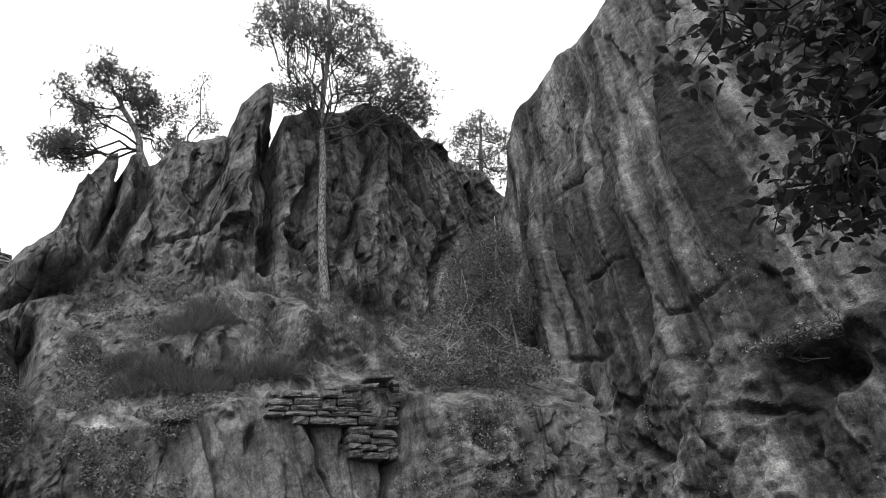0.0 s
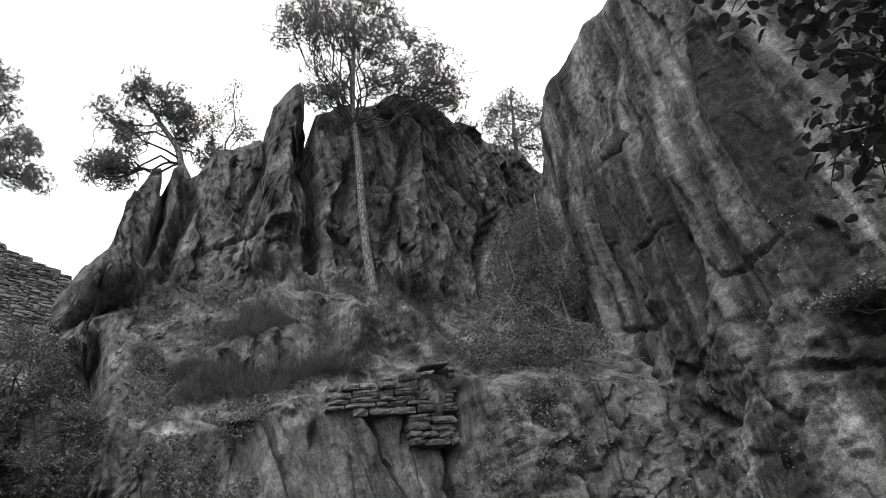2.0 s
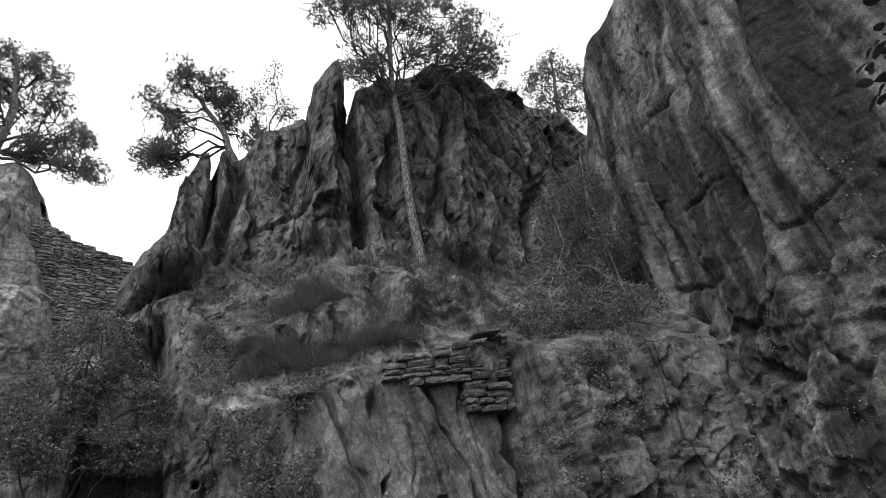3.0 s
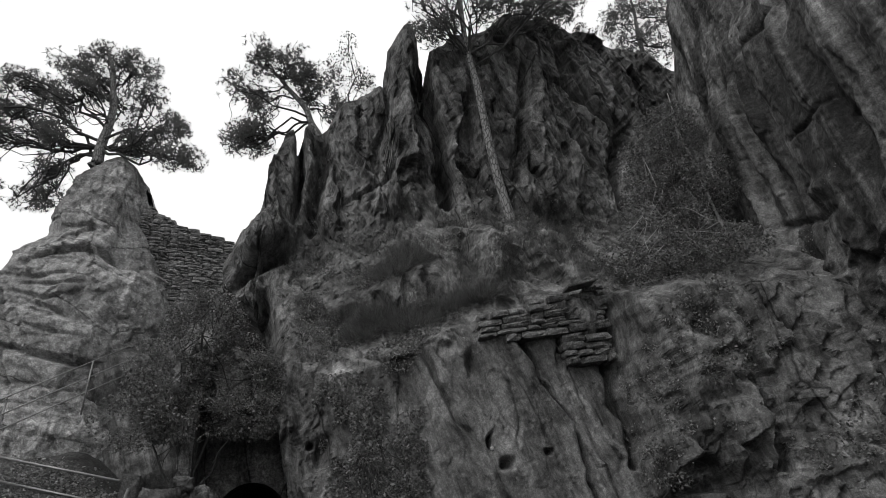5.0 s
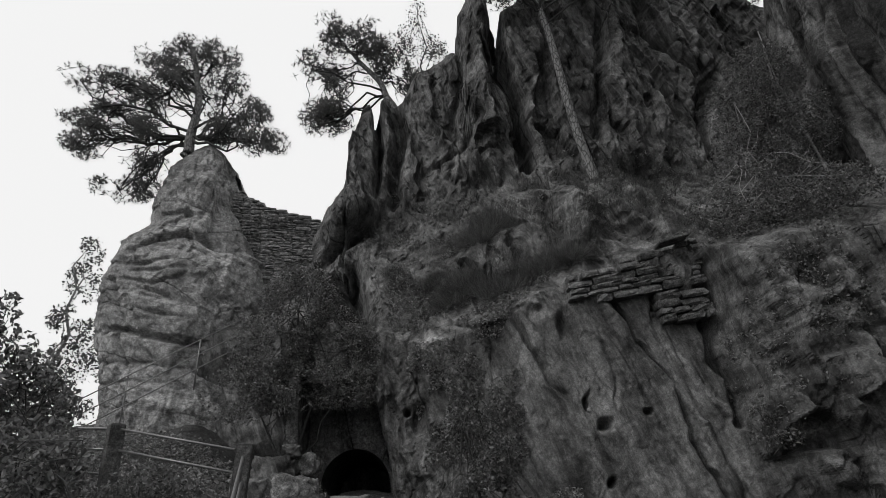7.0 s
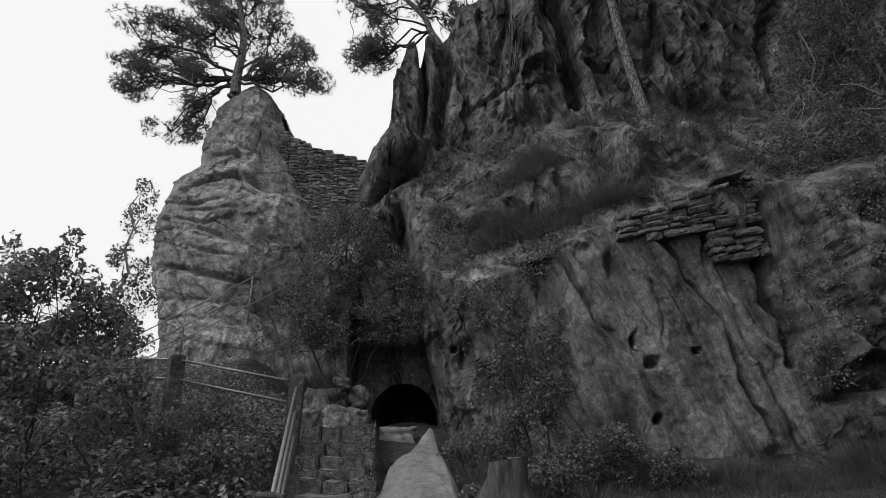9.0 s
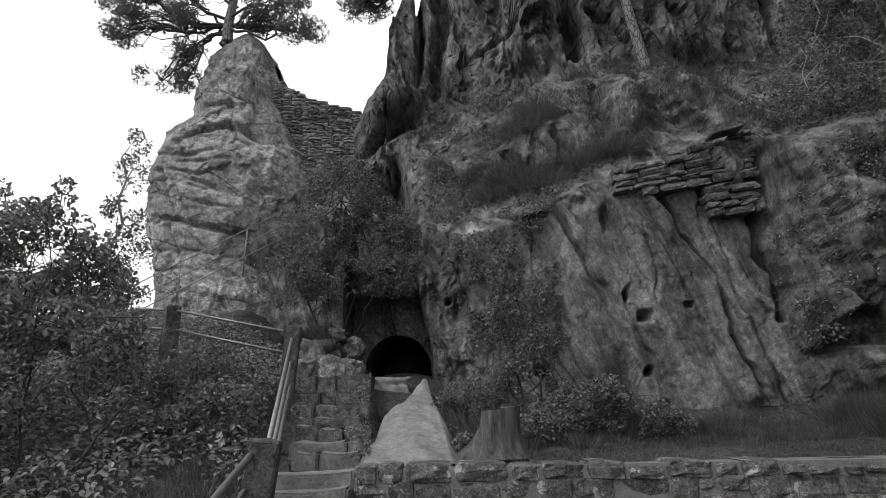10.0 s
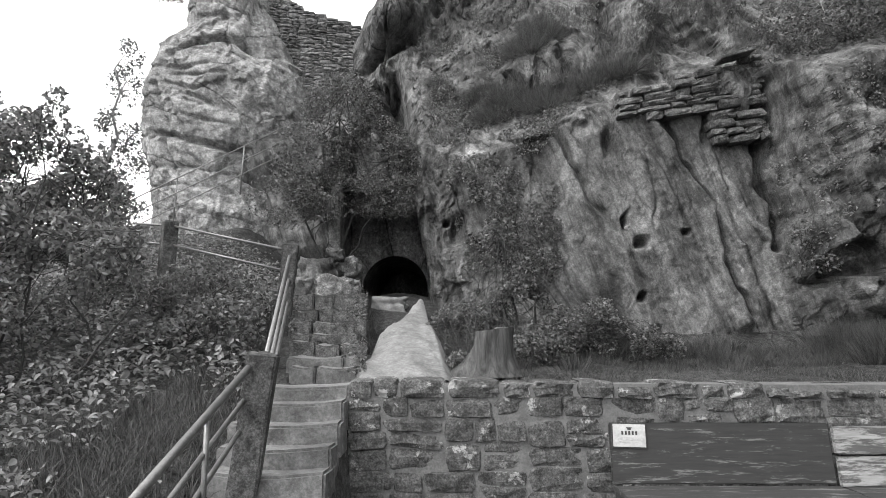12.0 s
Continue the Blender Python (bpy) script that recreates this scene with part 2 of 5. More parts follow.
def rock(name, dark, mid, light, streak=0.5, tilt=(0, 0, 0), lichen=0.3, grain=9.0, relief=0.04, run_scale=(2.2, 2.2, 0.28), cracks=0.75, contrast=1.0, spot_scale=3.4, spot_from=0.60, spot_tone=1.7, runs=((0.36, 0.22), (0.5, 0.85), (0.66, 1.4)), joints=(1.3, 1.3, 0.45), crust=0.5, mottle=0.85, fine_runs=0.6):
    """Weathered stone: broad patches, dark water runs, joints, dark crust, lichen and grain."""
    def build(nt, bsdf):
        p = coords(nt)
        patches = ramp(nt, noise_node(nt, p, 0.6, 6, 0.65, 0.8), (0.30, dark), (0.5, mid), (0.70, light))
        run = ramp(nt, noise_node(nt, coords(nt, run_scale, tilt), 1.0, 7, 0.62, 0.3), *runs)
        col = mix(nt, patches, run, streak, "MULTIPLY")
        fine_run = ramp(nt, noise_node(nt, coords(nt, [k * 5.0 for k in run_scale], tilt), 1.0, 6, 0.7, 0.2), (0.34, 0.40), (0.66, 1.5))
        col = mix(nt, col, fine_run, streak * fine_runs, "MULTIPLY")
        dirt = ramp(nt, noise_node(nt, p, 2.1, 9, 0.78, 0.2), (0.42, 0.42), (0.52, 1.0), (0.66, 1.25))
        col = mix(nt, col, dirt, crust, "MULTIPLY")
        speck = ramp(nt, noise_node(nt, p, grain, 9, 0.8), (0.36, 0.28), (0.5, 0.92), (0.63, 1.75))
        col = mix(nt, col, speck, mottle * contrast, "MULTIPLY")
        grit = ramp(nt, noise_node(nt, p, grain * 4, 4, 0.7), (0.38, 0.45), (0.62, 1.6))
        col = mix(nt, col, grit, 0.35 * contrast, "MULTIPLY")
        spots = ramp(nt, noise_node(nt, p, spot_scale, 9, 0.72, 0.0), (spot_from, 0.0), (spot_from + 0.035, 1.0))
        col = mix(nt, col, light * spot_tone, mix(nt, 0.0, spots, lichen))
        joint = crack_net(nt, joints, tilt, 0.022)
        fine = crack_net(nt, [k * 3.1 for k in joints], tilt, 0.035)
        col = mix(nt, col, joint, cracks, "MULTIPLY")
        col = mix(nt, col, fine, cracks * 0.55, "MULTIPLY")
        nt.links.new(col, bsdf.inputs["Base Color"])
        bsdf.inputs["Roughness"].default_value = 0.92
        bsdf.inputs["Specular IOR Level"].default_value = 0.15
        a = bump(nt, bsdf, noise_node(nt, p, 4.0, 8, 0.66, 0.2), 1.0, relief * 1.7)
        c = bump(nt, bsdf, joint, 0.6 * min(1.0, cracks + 0.1), relief, a)
        bump(nt, bsdf, noise_node(nt, p, grain * 2.2, 7, 0.7), 0.8, relief * 0.35, c)
    return material(name, build)


def plain(name, low, high, scale=4.0, rough=0.85, relief=0.006, metal=0.0, stretch=(1, 1, 1), vary=0.0):
    def build(nt, bsdf):
        p = coords(nt, stretch)
        a = noise_node(nt, p, scale, 7, 0.65, 0.3)
        col = ramp(nt, a, (0.3, low), (0.7, high))
        fine = ramp(nt, noise_node(nt, p, scale * 7, 5, 0.7), (0.3, 0.6), (0.7, 1.2))
        col = mix(nt, col, fine, 0.7, "MULTIPLY")
        if vary:
            info = nt.nodes.new("ShaderNodeObjectInfo")
            col = mix(nt, col, ramp(nt, info.outputs["Random"], (0.0, 1 - vary), (1.0, 1 + vary)), 1.0, "MULTIPLY")
        nt.links.new(col, bsdf.inputs["Base Color"])
        bsdf.inputs["Roughness"].default_value = rough
        bsdf.inputs["Metallic"].default_value = metal
        bsdf.inputs["Specular IOR Level"].default_value = 0.25
        if relief:
            bump(nt, bsdf, noise_node(nt, p, scale * 4, 8, 0.7), 0.7, relief)
    return material(name, build)


def foliage(name, low, high, rough=0.55, thin=0.28):
    """Leaves that scatter light and let a share of it through."""
    def build(nt, bsdf):
        g = nt.nodes.new("ShaderNodeNewGeometry")
        col = ramp(nt, g.outputs["Random Per Island"], (0.0, low), (1.0, high))
        nt.links.new(col, bsdf.inputs["Base Color"])
        bsdf.inputs["Roughness"].default_value = rough
        bsdf.inputs["Specular IOR Level"].default_value = 0.3
        through_leaf = nt.nodes.new("ShaderNodeBsdfTranslucent")
        nt.links.new(col, through_leaf.inputs["Color"])
        both = nt.nodes.new("ShaderNodeMixShader")
        both.inputs["Fac"].default_value = thin
        nt.links.new(bsdf.outputs["BSDF"], both.inputs[1])
        nt.links.new(through_leaf.outputs["BSDF"], both.inputs[2])
        nt.links.new(both.outputs["Shader"], nt.nodes["Material Output"].inputs["Surface"])
    return material(name, build)


def bark(name, low, high):
    """Scaly plates with dark furrows."""
    def build(nt, bsdf):
        v = nt.nodes.new("ShaderNodeTexVoronoi")
        v.feature = "DISTANCE_TO_EDGE"
        v.inputs["Scale"].default_value = 1.0
        nt.links.new(coords(nt, (16, 16, 6)), v.inputs["Vector"])
        plates = ramp(nt, v.outputs["Distance"], (0.02, low), (0.16, high))
        fine = ramp(nt, noise_node(nt, coords(nt), 30.0, 5, 0.7), (0.3, 0.5), (0.7, 1.3))
        nt.links.new(mix(nt, plates, fine, 0.8, "MULTIPLY"), bsdf.inputs["Base Color"])
        bsdf.inputs["Roughness"].default_value = 0.95
        bump(nt, bsdf, plates, 0.8, 0.03)
    return material(name, build)


CLIFF = rock("weathered_sandstone", 0.075, 0.128, 0.205, 0.9, (0, radians(-20), 0), run_scale=(2.6, 2.6, 0.22), lichen=0.10, contrast=0.8, mottle=0.45, fine_runs=0.6, cracks=0.75, joints=(0.7, 0.7, 0.2), crust=0.5, relief=0.028, runs=((0.38, 0.35), (0.5, 0.9), (0.62, 1.45)))
SIDE = rock("dark_streaked_sandstone", 0.072, 0.115, 0.18, 1.0, (radians(-11), 0, 0), run_scale=(1.3, 1.3, 0.07), lichen=0.10, cracks=0.4, runs=((0.42, 0.25), (0.50, 0.7), (0.60, 1.6)), joints=(0.5, 0.5, 0.3), crust=0.6, mottle=0.55, fine_runs=0.3, relief=0.03)
TOWER = rock("pale_sandstone", 0.20, 0.30, 0.42, 0.35, (0, radians(14), 0), run_scale=(0.35, 0.35, 2.2), contrast=0.8, cracks=0.6, joints=(0.45, 0.45, 1.1), relief=0.05)
SLAB = rock("trodden_and_lit_tread_sandstone", 0.14, 0.21, 0.29, 0.15, lichen=0.05, relief=0.010, cracks=0.15, contrast=0.35, run_scale=(1.2, 1.2, 1.2), crust=0.25)
RUIN = rock("ruin_stone", 0.14, 0.21, 0.30, 0.3, lichen=0.3, grain=12, relief=0.03, cracks=0.2)
RUBBLE = rock("masonry_stone", 0.08, 0.13, 0.20, 0.3, lichen=0.2, grain=12, relief=0.03, cracks=0.2)
LICHEN_STONE = rock("lichen_wall_stone", 0.075, 0.115, 0.17, 0.2, spot_tone=2.5, spot_scale=4.2, spot_from=0.575, lichen=0.85, grain=14, relief=0.03, cracks=0.15, run_scale=(1.5, 1.5, 1.5))
MORTAR = plain("old_mortar", 0.12, 0.22, 8.0, 0.95, 0.012)
STEP = rock("worn_step_stone", 0.12, 0.18, 0.25, 0.2, lichen=0.08, grain=7, relief=0.014, cracks=0.25, contrast=0.5, joints=(2.0, 2.0, 2.0), run_scale=(1.5, 1.5, 1.5))
POST = rock("post_stone", 0.07, 0.10, 0.14, 0.3, lichen=0.1, grain=14, relief=0.012, cracks=0.1)
IRON = plain("weathered_pipe", 0.16, 0.26, 12.0, 0.45, 0.001, metal=0.6)
DARK = rock("cave_rock", 0.10, 0.15, 0.20, 0.6, lichen=0.05)
SOIL = rock("earth_and_litter", 0.03, 0.06, 0.10, 0.1, lichen=0.2, grain=16, relief=0.05)
BARK = bark("pine_bark", 0.05, 0.22)
TWIG = plain("dark_twig_bark", 0.04, 0.07, 14.0, 0.9, 0.004)
BIRCH = plain("birch_bark", 0.18, 0.38, 9.0, 0.8, 0.004, stretch=(1, 1, 2.5))
STUMPWOOD = plain("cut_stump_wood", 0.03, 0.17, 6.0, 0.9, 0.03, stretch=(3, 3, 0.3))
NEEDLE = foliage("pine_needles", 0.10, 0.20, 0.6, 0.5)
LEAF = foliage("shrub_leaves", 0.05, 0.24)
PALE_LEAF = foliage("birch_leaves", 0.07, 0.24)
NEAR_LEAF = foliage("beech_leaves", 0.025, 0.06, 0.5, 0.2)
HAZEL_LEAF = foliage("hazel_leaves", 0.07, 0.34, 0.4)
GRASS = foliage("grass_blades", 0.04, 0.15)
HEATH = foliage("heather_stems", 0.06, 0.2, 0.8)

# ---------------------------------------------------------------- the middle cliff
def face_y(x, z):
    """Depth of the middle cliff over x and z: a steep foot, a broken slope, an upper wall."""
    yl = lerp(x, (-2.2, -0.6, 0.3, 1.5, 3.0, 4.8, 5.6, 6.8, 7.8, 9.0), (14.2, 11.5, 10.9, 10.2, 9.75, 9.85, 9.3, 8.4, 7.6, 7.0))
    zl = lerp(x, (-0.8, 0.3, 1.2, 1.7, 2.5, 4.8, 6.5, 7.8), (5.2, 4.6, 4.7, 5.0, 5.3, 5.75, 5.5, 5.5)) + 0.35 * step01(x, 5.0, 5.6) * fbm(x * 1.1, 0.0, 3.0, 3)
    yu = lerp(x, (-2.2, -0.3, 1.5, 4.0, 6.0, 8.0, 10.0), (14.6, 14.2, 13.2, 12.5, 12.7, 13.0, 13.6))
    zu = lerp(x, (-0.8, 0.6, 3.0, 4.3, 5.5, 7.0, 8.5), (8.0, 8.4, 8.9, 8.8, 8.6, 9.0, 9.6))
    low = yl + 0.10 * (z - 3.0)
    foot = yl + 0.10 * (zl - 3.0)
    slope = foot + (yu - foot) * np.clip((z - zl) / (zu - zl), 0, 1) ** 0.85
    high = yu + 0.10 * (z - zu)
    return np.where(z < zl, low, np.where(z < zu, slope, high))


def cliff_relief(x, z):
    """How far the rock stands out from the cliff's mean face."""
    up = step01(z, 8.2, 9.4)
    foot = 1 - step01(z, 4.6, 5.8)
    mid = 1 - np.maximum(up, foot)
    wx = x + 0.13 * fbm(x * 0.9, z * 0.5, 1.0, 4, 0.6)
    wz = z + 0.25 * fbm(x * 0.8, z * 0.5, 5.0, 3) + 0.06 * fbm(x * 6, z * 5, 6.0, 2)
    wx = wx + 0.035 * fbm(x * 7, z * 6, 9.0, 2)
    a = wx + 0.18 * wz
    d = up * (0.15 * ridged(a * 0.7, 3.0, wz * 0.12, 2) + 0.34 * facets(a * 1.1, wz * 0.22, 3) + 0.22 * facets(a * 2.6, wz * 0.40, 5) + 0.12 * facets(a * 6.5, wz * 1.1, 7))
    a = wx + 0.50 * wz
    d += foot * (0.20 * facets(a * 0.7, wz * 0.20, 11, 0.6) + 0.06 * facets(a * 2.0, wz * 0.4, 13) + 0.02 * facets(a * 4.5, wz * 0.9, 15) + 0.06 * ridged(a * 0.8, 6.0, wz * 0.1, 2))
    broken = foot * step01(x, 5.0, 5.4)
    d += broken * (0.30 * facets(wx * 0.9 + 0.2 * wz, wz * 0.7, 51) + 0.14 * facets(wx * 2.4 - 0.3 * wz, wz * 1.9, 53) + 0.08 * facets(wx * 5, wz * 4, 55) + 0.015 * fbm(x * 4, z * 4, 5.0, 4, 0.65))
    a = wx + 0.45 * wz
    d += mid * (0.26 * facets(a * 0.8, wz * 0.32, 21) + 0.10 * facets(a * 2.2, wz * 0.7, 23) + 0.05 * facets(a * 5.5, wz * 2.0, 25) + 0.25 * fbm(x * 0.8, z * 0.8, 2.0, 2))
    d += 0.07 * fbm(x * 1.3, z * 1.0, 8.0, 3) + (0.014 + 0.012 * up + 0.02 * mid) * fbm(x * 5.0, z * 4.0, 3.0, 4, 0.65)
    # upper wall: the spire and the clefts beside it, ribs and scars
    d += groove(x, z, [(2.0, 14.9), (2.1, 12.6), (1.9, 11.0)], 0.26, 0.45)
    d -= groove(x, z, [(2.62, 14.4), (2.48, 12.5), (2.85, 11.2), (2.95, 9.3)], 0.16, 1.1, False)
    d -= groove(x, z, [(2.38, 13.6), (2.3, 12.2)], 0.16, 0.35)
    d -= groove(x, z, [(1.58, 14.0), (1.62, 12.2), (1.3, 10.4)], 0.10, 0.45)
    d -= groove(x, z, [(-0.62, 12.6), (-0.5, 11.0), (-0.55, 9.4)], 0.09, 0.9)
    d -= groove(x, z, [(-0.1, 12.4), (0.05, 10.8), (-0.2, 9.2)], 0.16, 0.8)
    d += groove(x, z, [(-0.3, 12.3), (-0.25, 10.0)], 0.16, 0.3)
    d -= groove(x, z, [(7.7, 12.6), (7.75, 11.6), (7.2, 10.3), (7.35, 8.8)], 0.16, 0.8)
    d -= groove(x, z, [(6.4, 15.3), (6.5, 13.1), (7.4, 11.7), (7.27, 9.06)], 0.10, 0.5)
    d += groove(x, z, [(6.6, 14.6), (7.2, 12.4), (7.45, 11.0)], 0.28, 0.45)
    d -= groove(x, z, [(5.3, 13.9), (4.9, 11.6), (4.45, 9.6)], 0.12, 0.5)
    d += groove(x, z, [(5.6, 14.0), (5.3, 11.4), (5.3, 9.4)], 0.35, 0.4)
    d += groove(x, z, [(6.2, 11.0), (6.0, 9.4)], 0.22, 0.35)
    d -= groove(x, z, [(3.9, 13.4), (3.45, 11.2), (3.5, 9.5)], 0.14, 0.4)
    d += groove(x, z, [(0.9, 9.2), (2.0, 9.6), (2.5, 9.0)], 0.5, 0.35)
    d -= groove(x, z, [(0.7, 9.6), (1.5, 9.95), (1.9, 10.7)], 0.08, 0.3)
    d -= groove(x, z, [(1.55, 10.8), (1.75, 9.8), (2.4, 9.9)], 0.06, 0.25)
    # little weathered pits in the pale patch
    for px, pz in ((1.35, 9.0), (1.75, 8.85), (2.0, 9.2), (1.55, 9.3), (1.05, 8.8), (2.3, 8.9), (1.2, 9.45)):
        d -= 0.22 * np.exp(-(((x - px) / 0.07) ** 2 + ((z - pz) / 0.10) ** 2))
    # overhanging boulder beside the cleft
    d += 0.9 * np.exp(-(((x + 1.35) / 0.55) ** 2 + ((z - 8.7) / 0.8) ** 2))
    d -= groove(x, z, [(-2.0, 7.4), (-1.33, 7.95), (-0.81, 8.35), (-0.25, 9.2)], 0.18, 0.8)
    d -= groove(x, z, [(-1.15, 7.6), (-1.05, 6.5), (-0.72, 5.0)], 0.16, 1.0)
    d += (1 - step01(x, 0.0, 0.35)) * (1 - step01(z, 4.2, 5.0)) * (0.16 * facets(x * 5 + z, z * 1.6, 71) + 0.06 * facets(x * 12, z * 4, 73))
    # slope: rib below the pine, hollows
    d += groove(x, z, [(3.5, 8.4), (3.45, 7.0), (3.1, 5.9)], 0.26, 0.55)
    d -= groove(x, z, [(3.05, 7.9), (3.05, 6.6)], 0.12, 0.5)
    d += groove(x, z, [(4.4, 8.6), (4.9, 7.4), (5.3, 6.4)], 0.35, 0.45)
    d -= groove(x, z, [(3.9, 8.2), (4.2, 6.9), (4.8, 6.3)], 0.18, 0.45)
    d += groove(x, z, [(1.6, 6.9), (2.4, 6.6)], 0.45, 0.35)
    # smooth foot: joints that run down to the right
    d -= groove(x, z, [(1.75, 4.95), (1.92, 4.6), (2.27, 3.75), (2.58, 3.2)], 0.035, 0.22)
    d += groove(x, z, [(3.15, 5.05), (3.56, 4.3), (3.98, 3.55), (4.1, 2.5), (4.35, 1.8)], 0.12, 0.18, False)
    d -= groove(x, z, [(3.44, 5.0), (3.66, 4.25), (4.12, 3.55), (4.24, 2.5), (4.5, 1.9)], 0.04, 0.26, False)
    d -= groove(x, z, [(4.95, 5.5), (4.93, 4.8), (4.84, 3.95), (5.05, 3.6), (4.98, 2.9)], 0.07, 0.5, False)
    d += 0.45 * step01(x, 5.08, 5.22) * (1 - step01(x, 6.35, 6.5)) * step01(z, 2.3, 2.8) * (1 - step01(z, 5.2, 5.9))
    d += groove(x, z, [(5.75, 5.2), (5.6, 4.0), (5.7, 3.1)], 0.45, 0.2)
    d -= 0.5 * np.exp(-(((x - 4.98) / 0.16) ** 2 + ((z - 5.0) / 0.5) ** 2))
    d -= groove(x, z, [(2.62, 4.8), (2.54, 4.4)], 0.045, 0.25)
    d -= groove(x, z, [(4.06, 5.2), (4.05, 4.5)], 0.04, 0.2)
    d -= groove(x, z, [(3.05, 4.5), (3.2, 3.7), (3.15, 3.2)], 0.03, 0.08)
    d -= groove(x, z, [(6.42, 6.2), (6.5, 4.6), (6.6, 2.6)], 0.07, 0.5, False)
    d -= groove(x, z, [(6.45, 3.35), (7.05, 3.1), (7.6, 2.8)], 0.035, 0.12)
    d -= groove(x, z, [(5.3, 4.9), (5.8, 4.3), (6.4, 4.4)], 0.03, 0.12)
    d -= groove(x, z, [(6.9, 6.2), (7.0, 5.0), (7.3, 4.0)], 0.05, 0.25)
    # sockets cut for beams
    for px, pz, w, h in ((2.72, 3.33, 0.028, 0.12), (2.93, 2.98, 0.10, 0.075), (2.90, 2.17, 0.045, 0.06), (3.12, 1.64, 0.035, 0.10), (3.62, 3.15, 0.06, 0.03), (0.24, 3.35, 0.12, 0.26), (0.02, 3.5, 0.06, 0.06)):
        d -= 0.35 * np.exp(-(((x - px) / w) ** 4 + ((z - pz) / h) ** 4))
    # low arched niche
    arch = np.sqrt(np.clip(((x - 5.58) / 0.30) ** 2 + ((z - 2.55) / 0.36) ** 2, 0, 9))
    d -= 0.45 * (1 - step01(arch, 0.85, 1.05)) * (z > 2.42)
    d += 0.35 * np.exp(-(((x - 5.6) / 0.7) ** 2 + ((z - 2.1) / 0.28) ** 2))
    return d


def middle_cliff():
    nx, nz, cap = 650, 570, 22
    x0 = np.linspace(-3.3, 12.4, nx)[None, :]
    top = lerp(x0, (-3.3, -2.4, -2.09, -1.65, -1.36, -1.29, -0.96, -0.79, -0.66, -0.58, -0.5, -0.34, -0.2, 0.08, 0.35, 0.55, 1.05, 1.53, 1.63, 1.70, 1.92, 2.17, 2.36, 2.56, 2.64, 2.72, 2.80, 3.33, 4.24, 4.93, 6.09, 6.72, 7.34, 8.22, 9.56, 10.37, 12.4),
               (8.2, 8.4, 8.72, 9.2, 9.9, 11.5, 12.27, 12.36, 11.5, 11.5, 12.3, 12.35, 11.97, 12.07, 12.56, 12.86, 12.87, 12.98, 13.5, 14.3, 14.71, 15.05, 14.6, 13.55, 12.7, 13.1, 14.1, 14.4, 14.74, 15.5, 15.95, 15.7, 15.35, 15.15, 15.5, 15.0, 14.0))
    top = top + 0.17 + 0.06 * fbm(x0 * 2.4, 0.0, 4.0, 4, 0.6)
    v = np.linspace(0, 1, nz)[:, None]
    z = 0.6 + v * (top - 0.6)
    left = lerp(z, (0.6, 2.5, 3.2, 5.1, 6.6, 6.9, 7.24, 7.9, 8.49, 8.94, 9.77, 10.98, 12.2), (-0.2, -0.27, -0.37, -0.75, -1.1, -1.45, -1.95, -2.2, -2.2, -2.05, -1.68, -1.62, -1.02))
    over = np.maximum(left - x0, 0)
    x = np.maximum(x0 + 0 * z, left)
    smooth = (1 - step01(z, 4.6, 5.4)) * step01(x, 1.2, 1.8) * (1 - step01(x, 4.8, 5.2))
    d = soften(cliff_relief(x, z), 1) + 0.03 * (1 - 0.8 * smooth) * facets(x * 9 + 2.5 * z, z * 4, 63) + 0.008 * fbm(x * 12, z * 9, 6.0, 2, 0.7) + 0.012 * ridged(x * 4 + 1.6 * z, z * 1.5, 4.0, 2)
    d = d * (1 - 0.7 * np.exp(-(top - z) / 0.25))
    round_top = 0.2 * np.exp(-(top - z) / 0.25) + 0.35 * np.exp(-(x - left) / 0.25)
    y = face_y(x, z) - d + round_top + over * 2.6
    x = x - 0.04 * over + 0.05 * fbm(x * 3.0, z * 3.0, 7.0, 3)
    w = np.linspace(0.04, 1, cap)[:, None]
    cx = np.repeat(x[-1:], cap, 0)
    cy = y[-1:] + 3.2 * w
    cz = z[-1:] - 1.6 * w ** 1.6 + 0.08 * fbm(cx * 2, cy * 2, 0.0, 3)
    grid = np.stack([np.concatenate([x, cx]), np.concatenate([y, cy]), np.concatenate([z, cz])], -1)
    ob = sheet("cliff", grid, CLIFF, flip=False, smooth=False)
    tagged(ob, "weathered grey sandstone cliff with clefts, ledges and a pointed spire", "cliff", kind="structure")


# ---------------------------------------------------------------- the overhanging cliff beside it
def side_x(y, z):
    xb = lerp(y, (-6.0, 0.0, 3.0, 5.5, 7.5, 9.0, 11.0, 13.5), (8.2, 8.2, 7.9, 7.6, 7.8, 8.4, 8.9, 9.4))
    return xb + 0.12 * np.clip(z - 5.0, 0, 5) + 0.03 * np.maximum(z - 10, 0) + 0.10 * np.minimum(z - 5.0, 0) - 0.25 * np.exp(-((z - 9.5) / 1.8) ** 2)


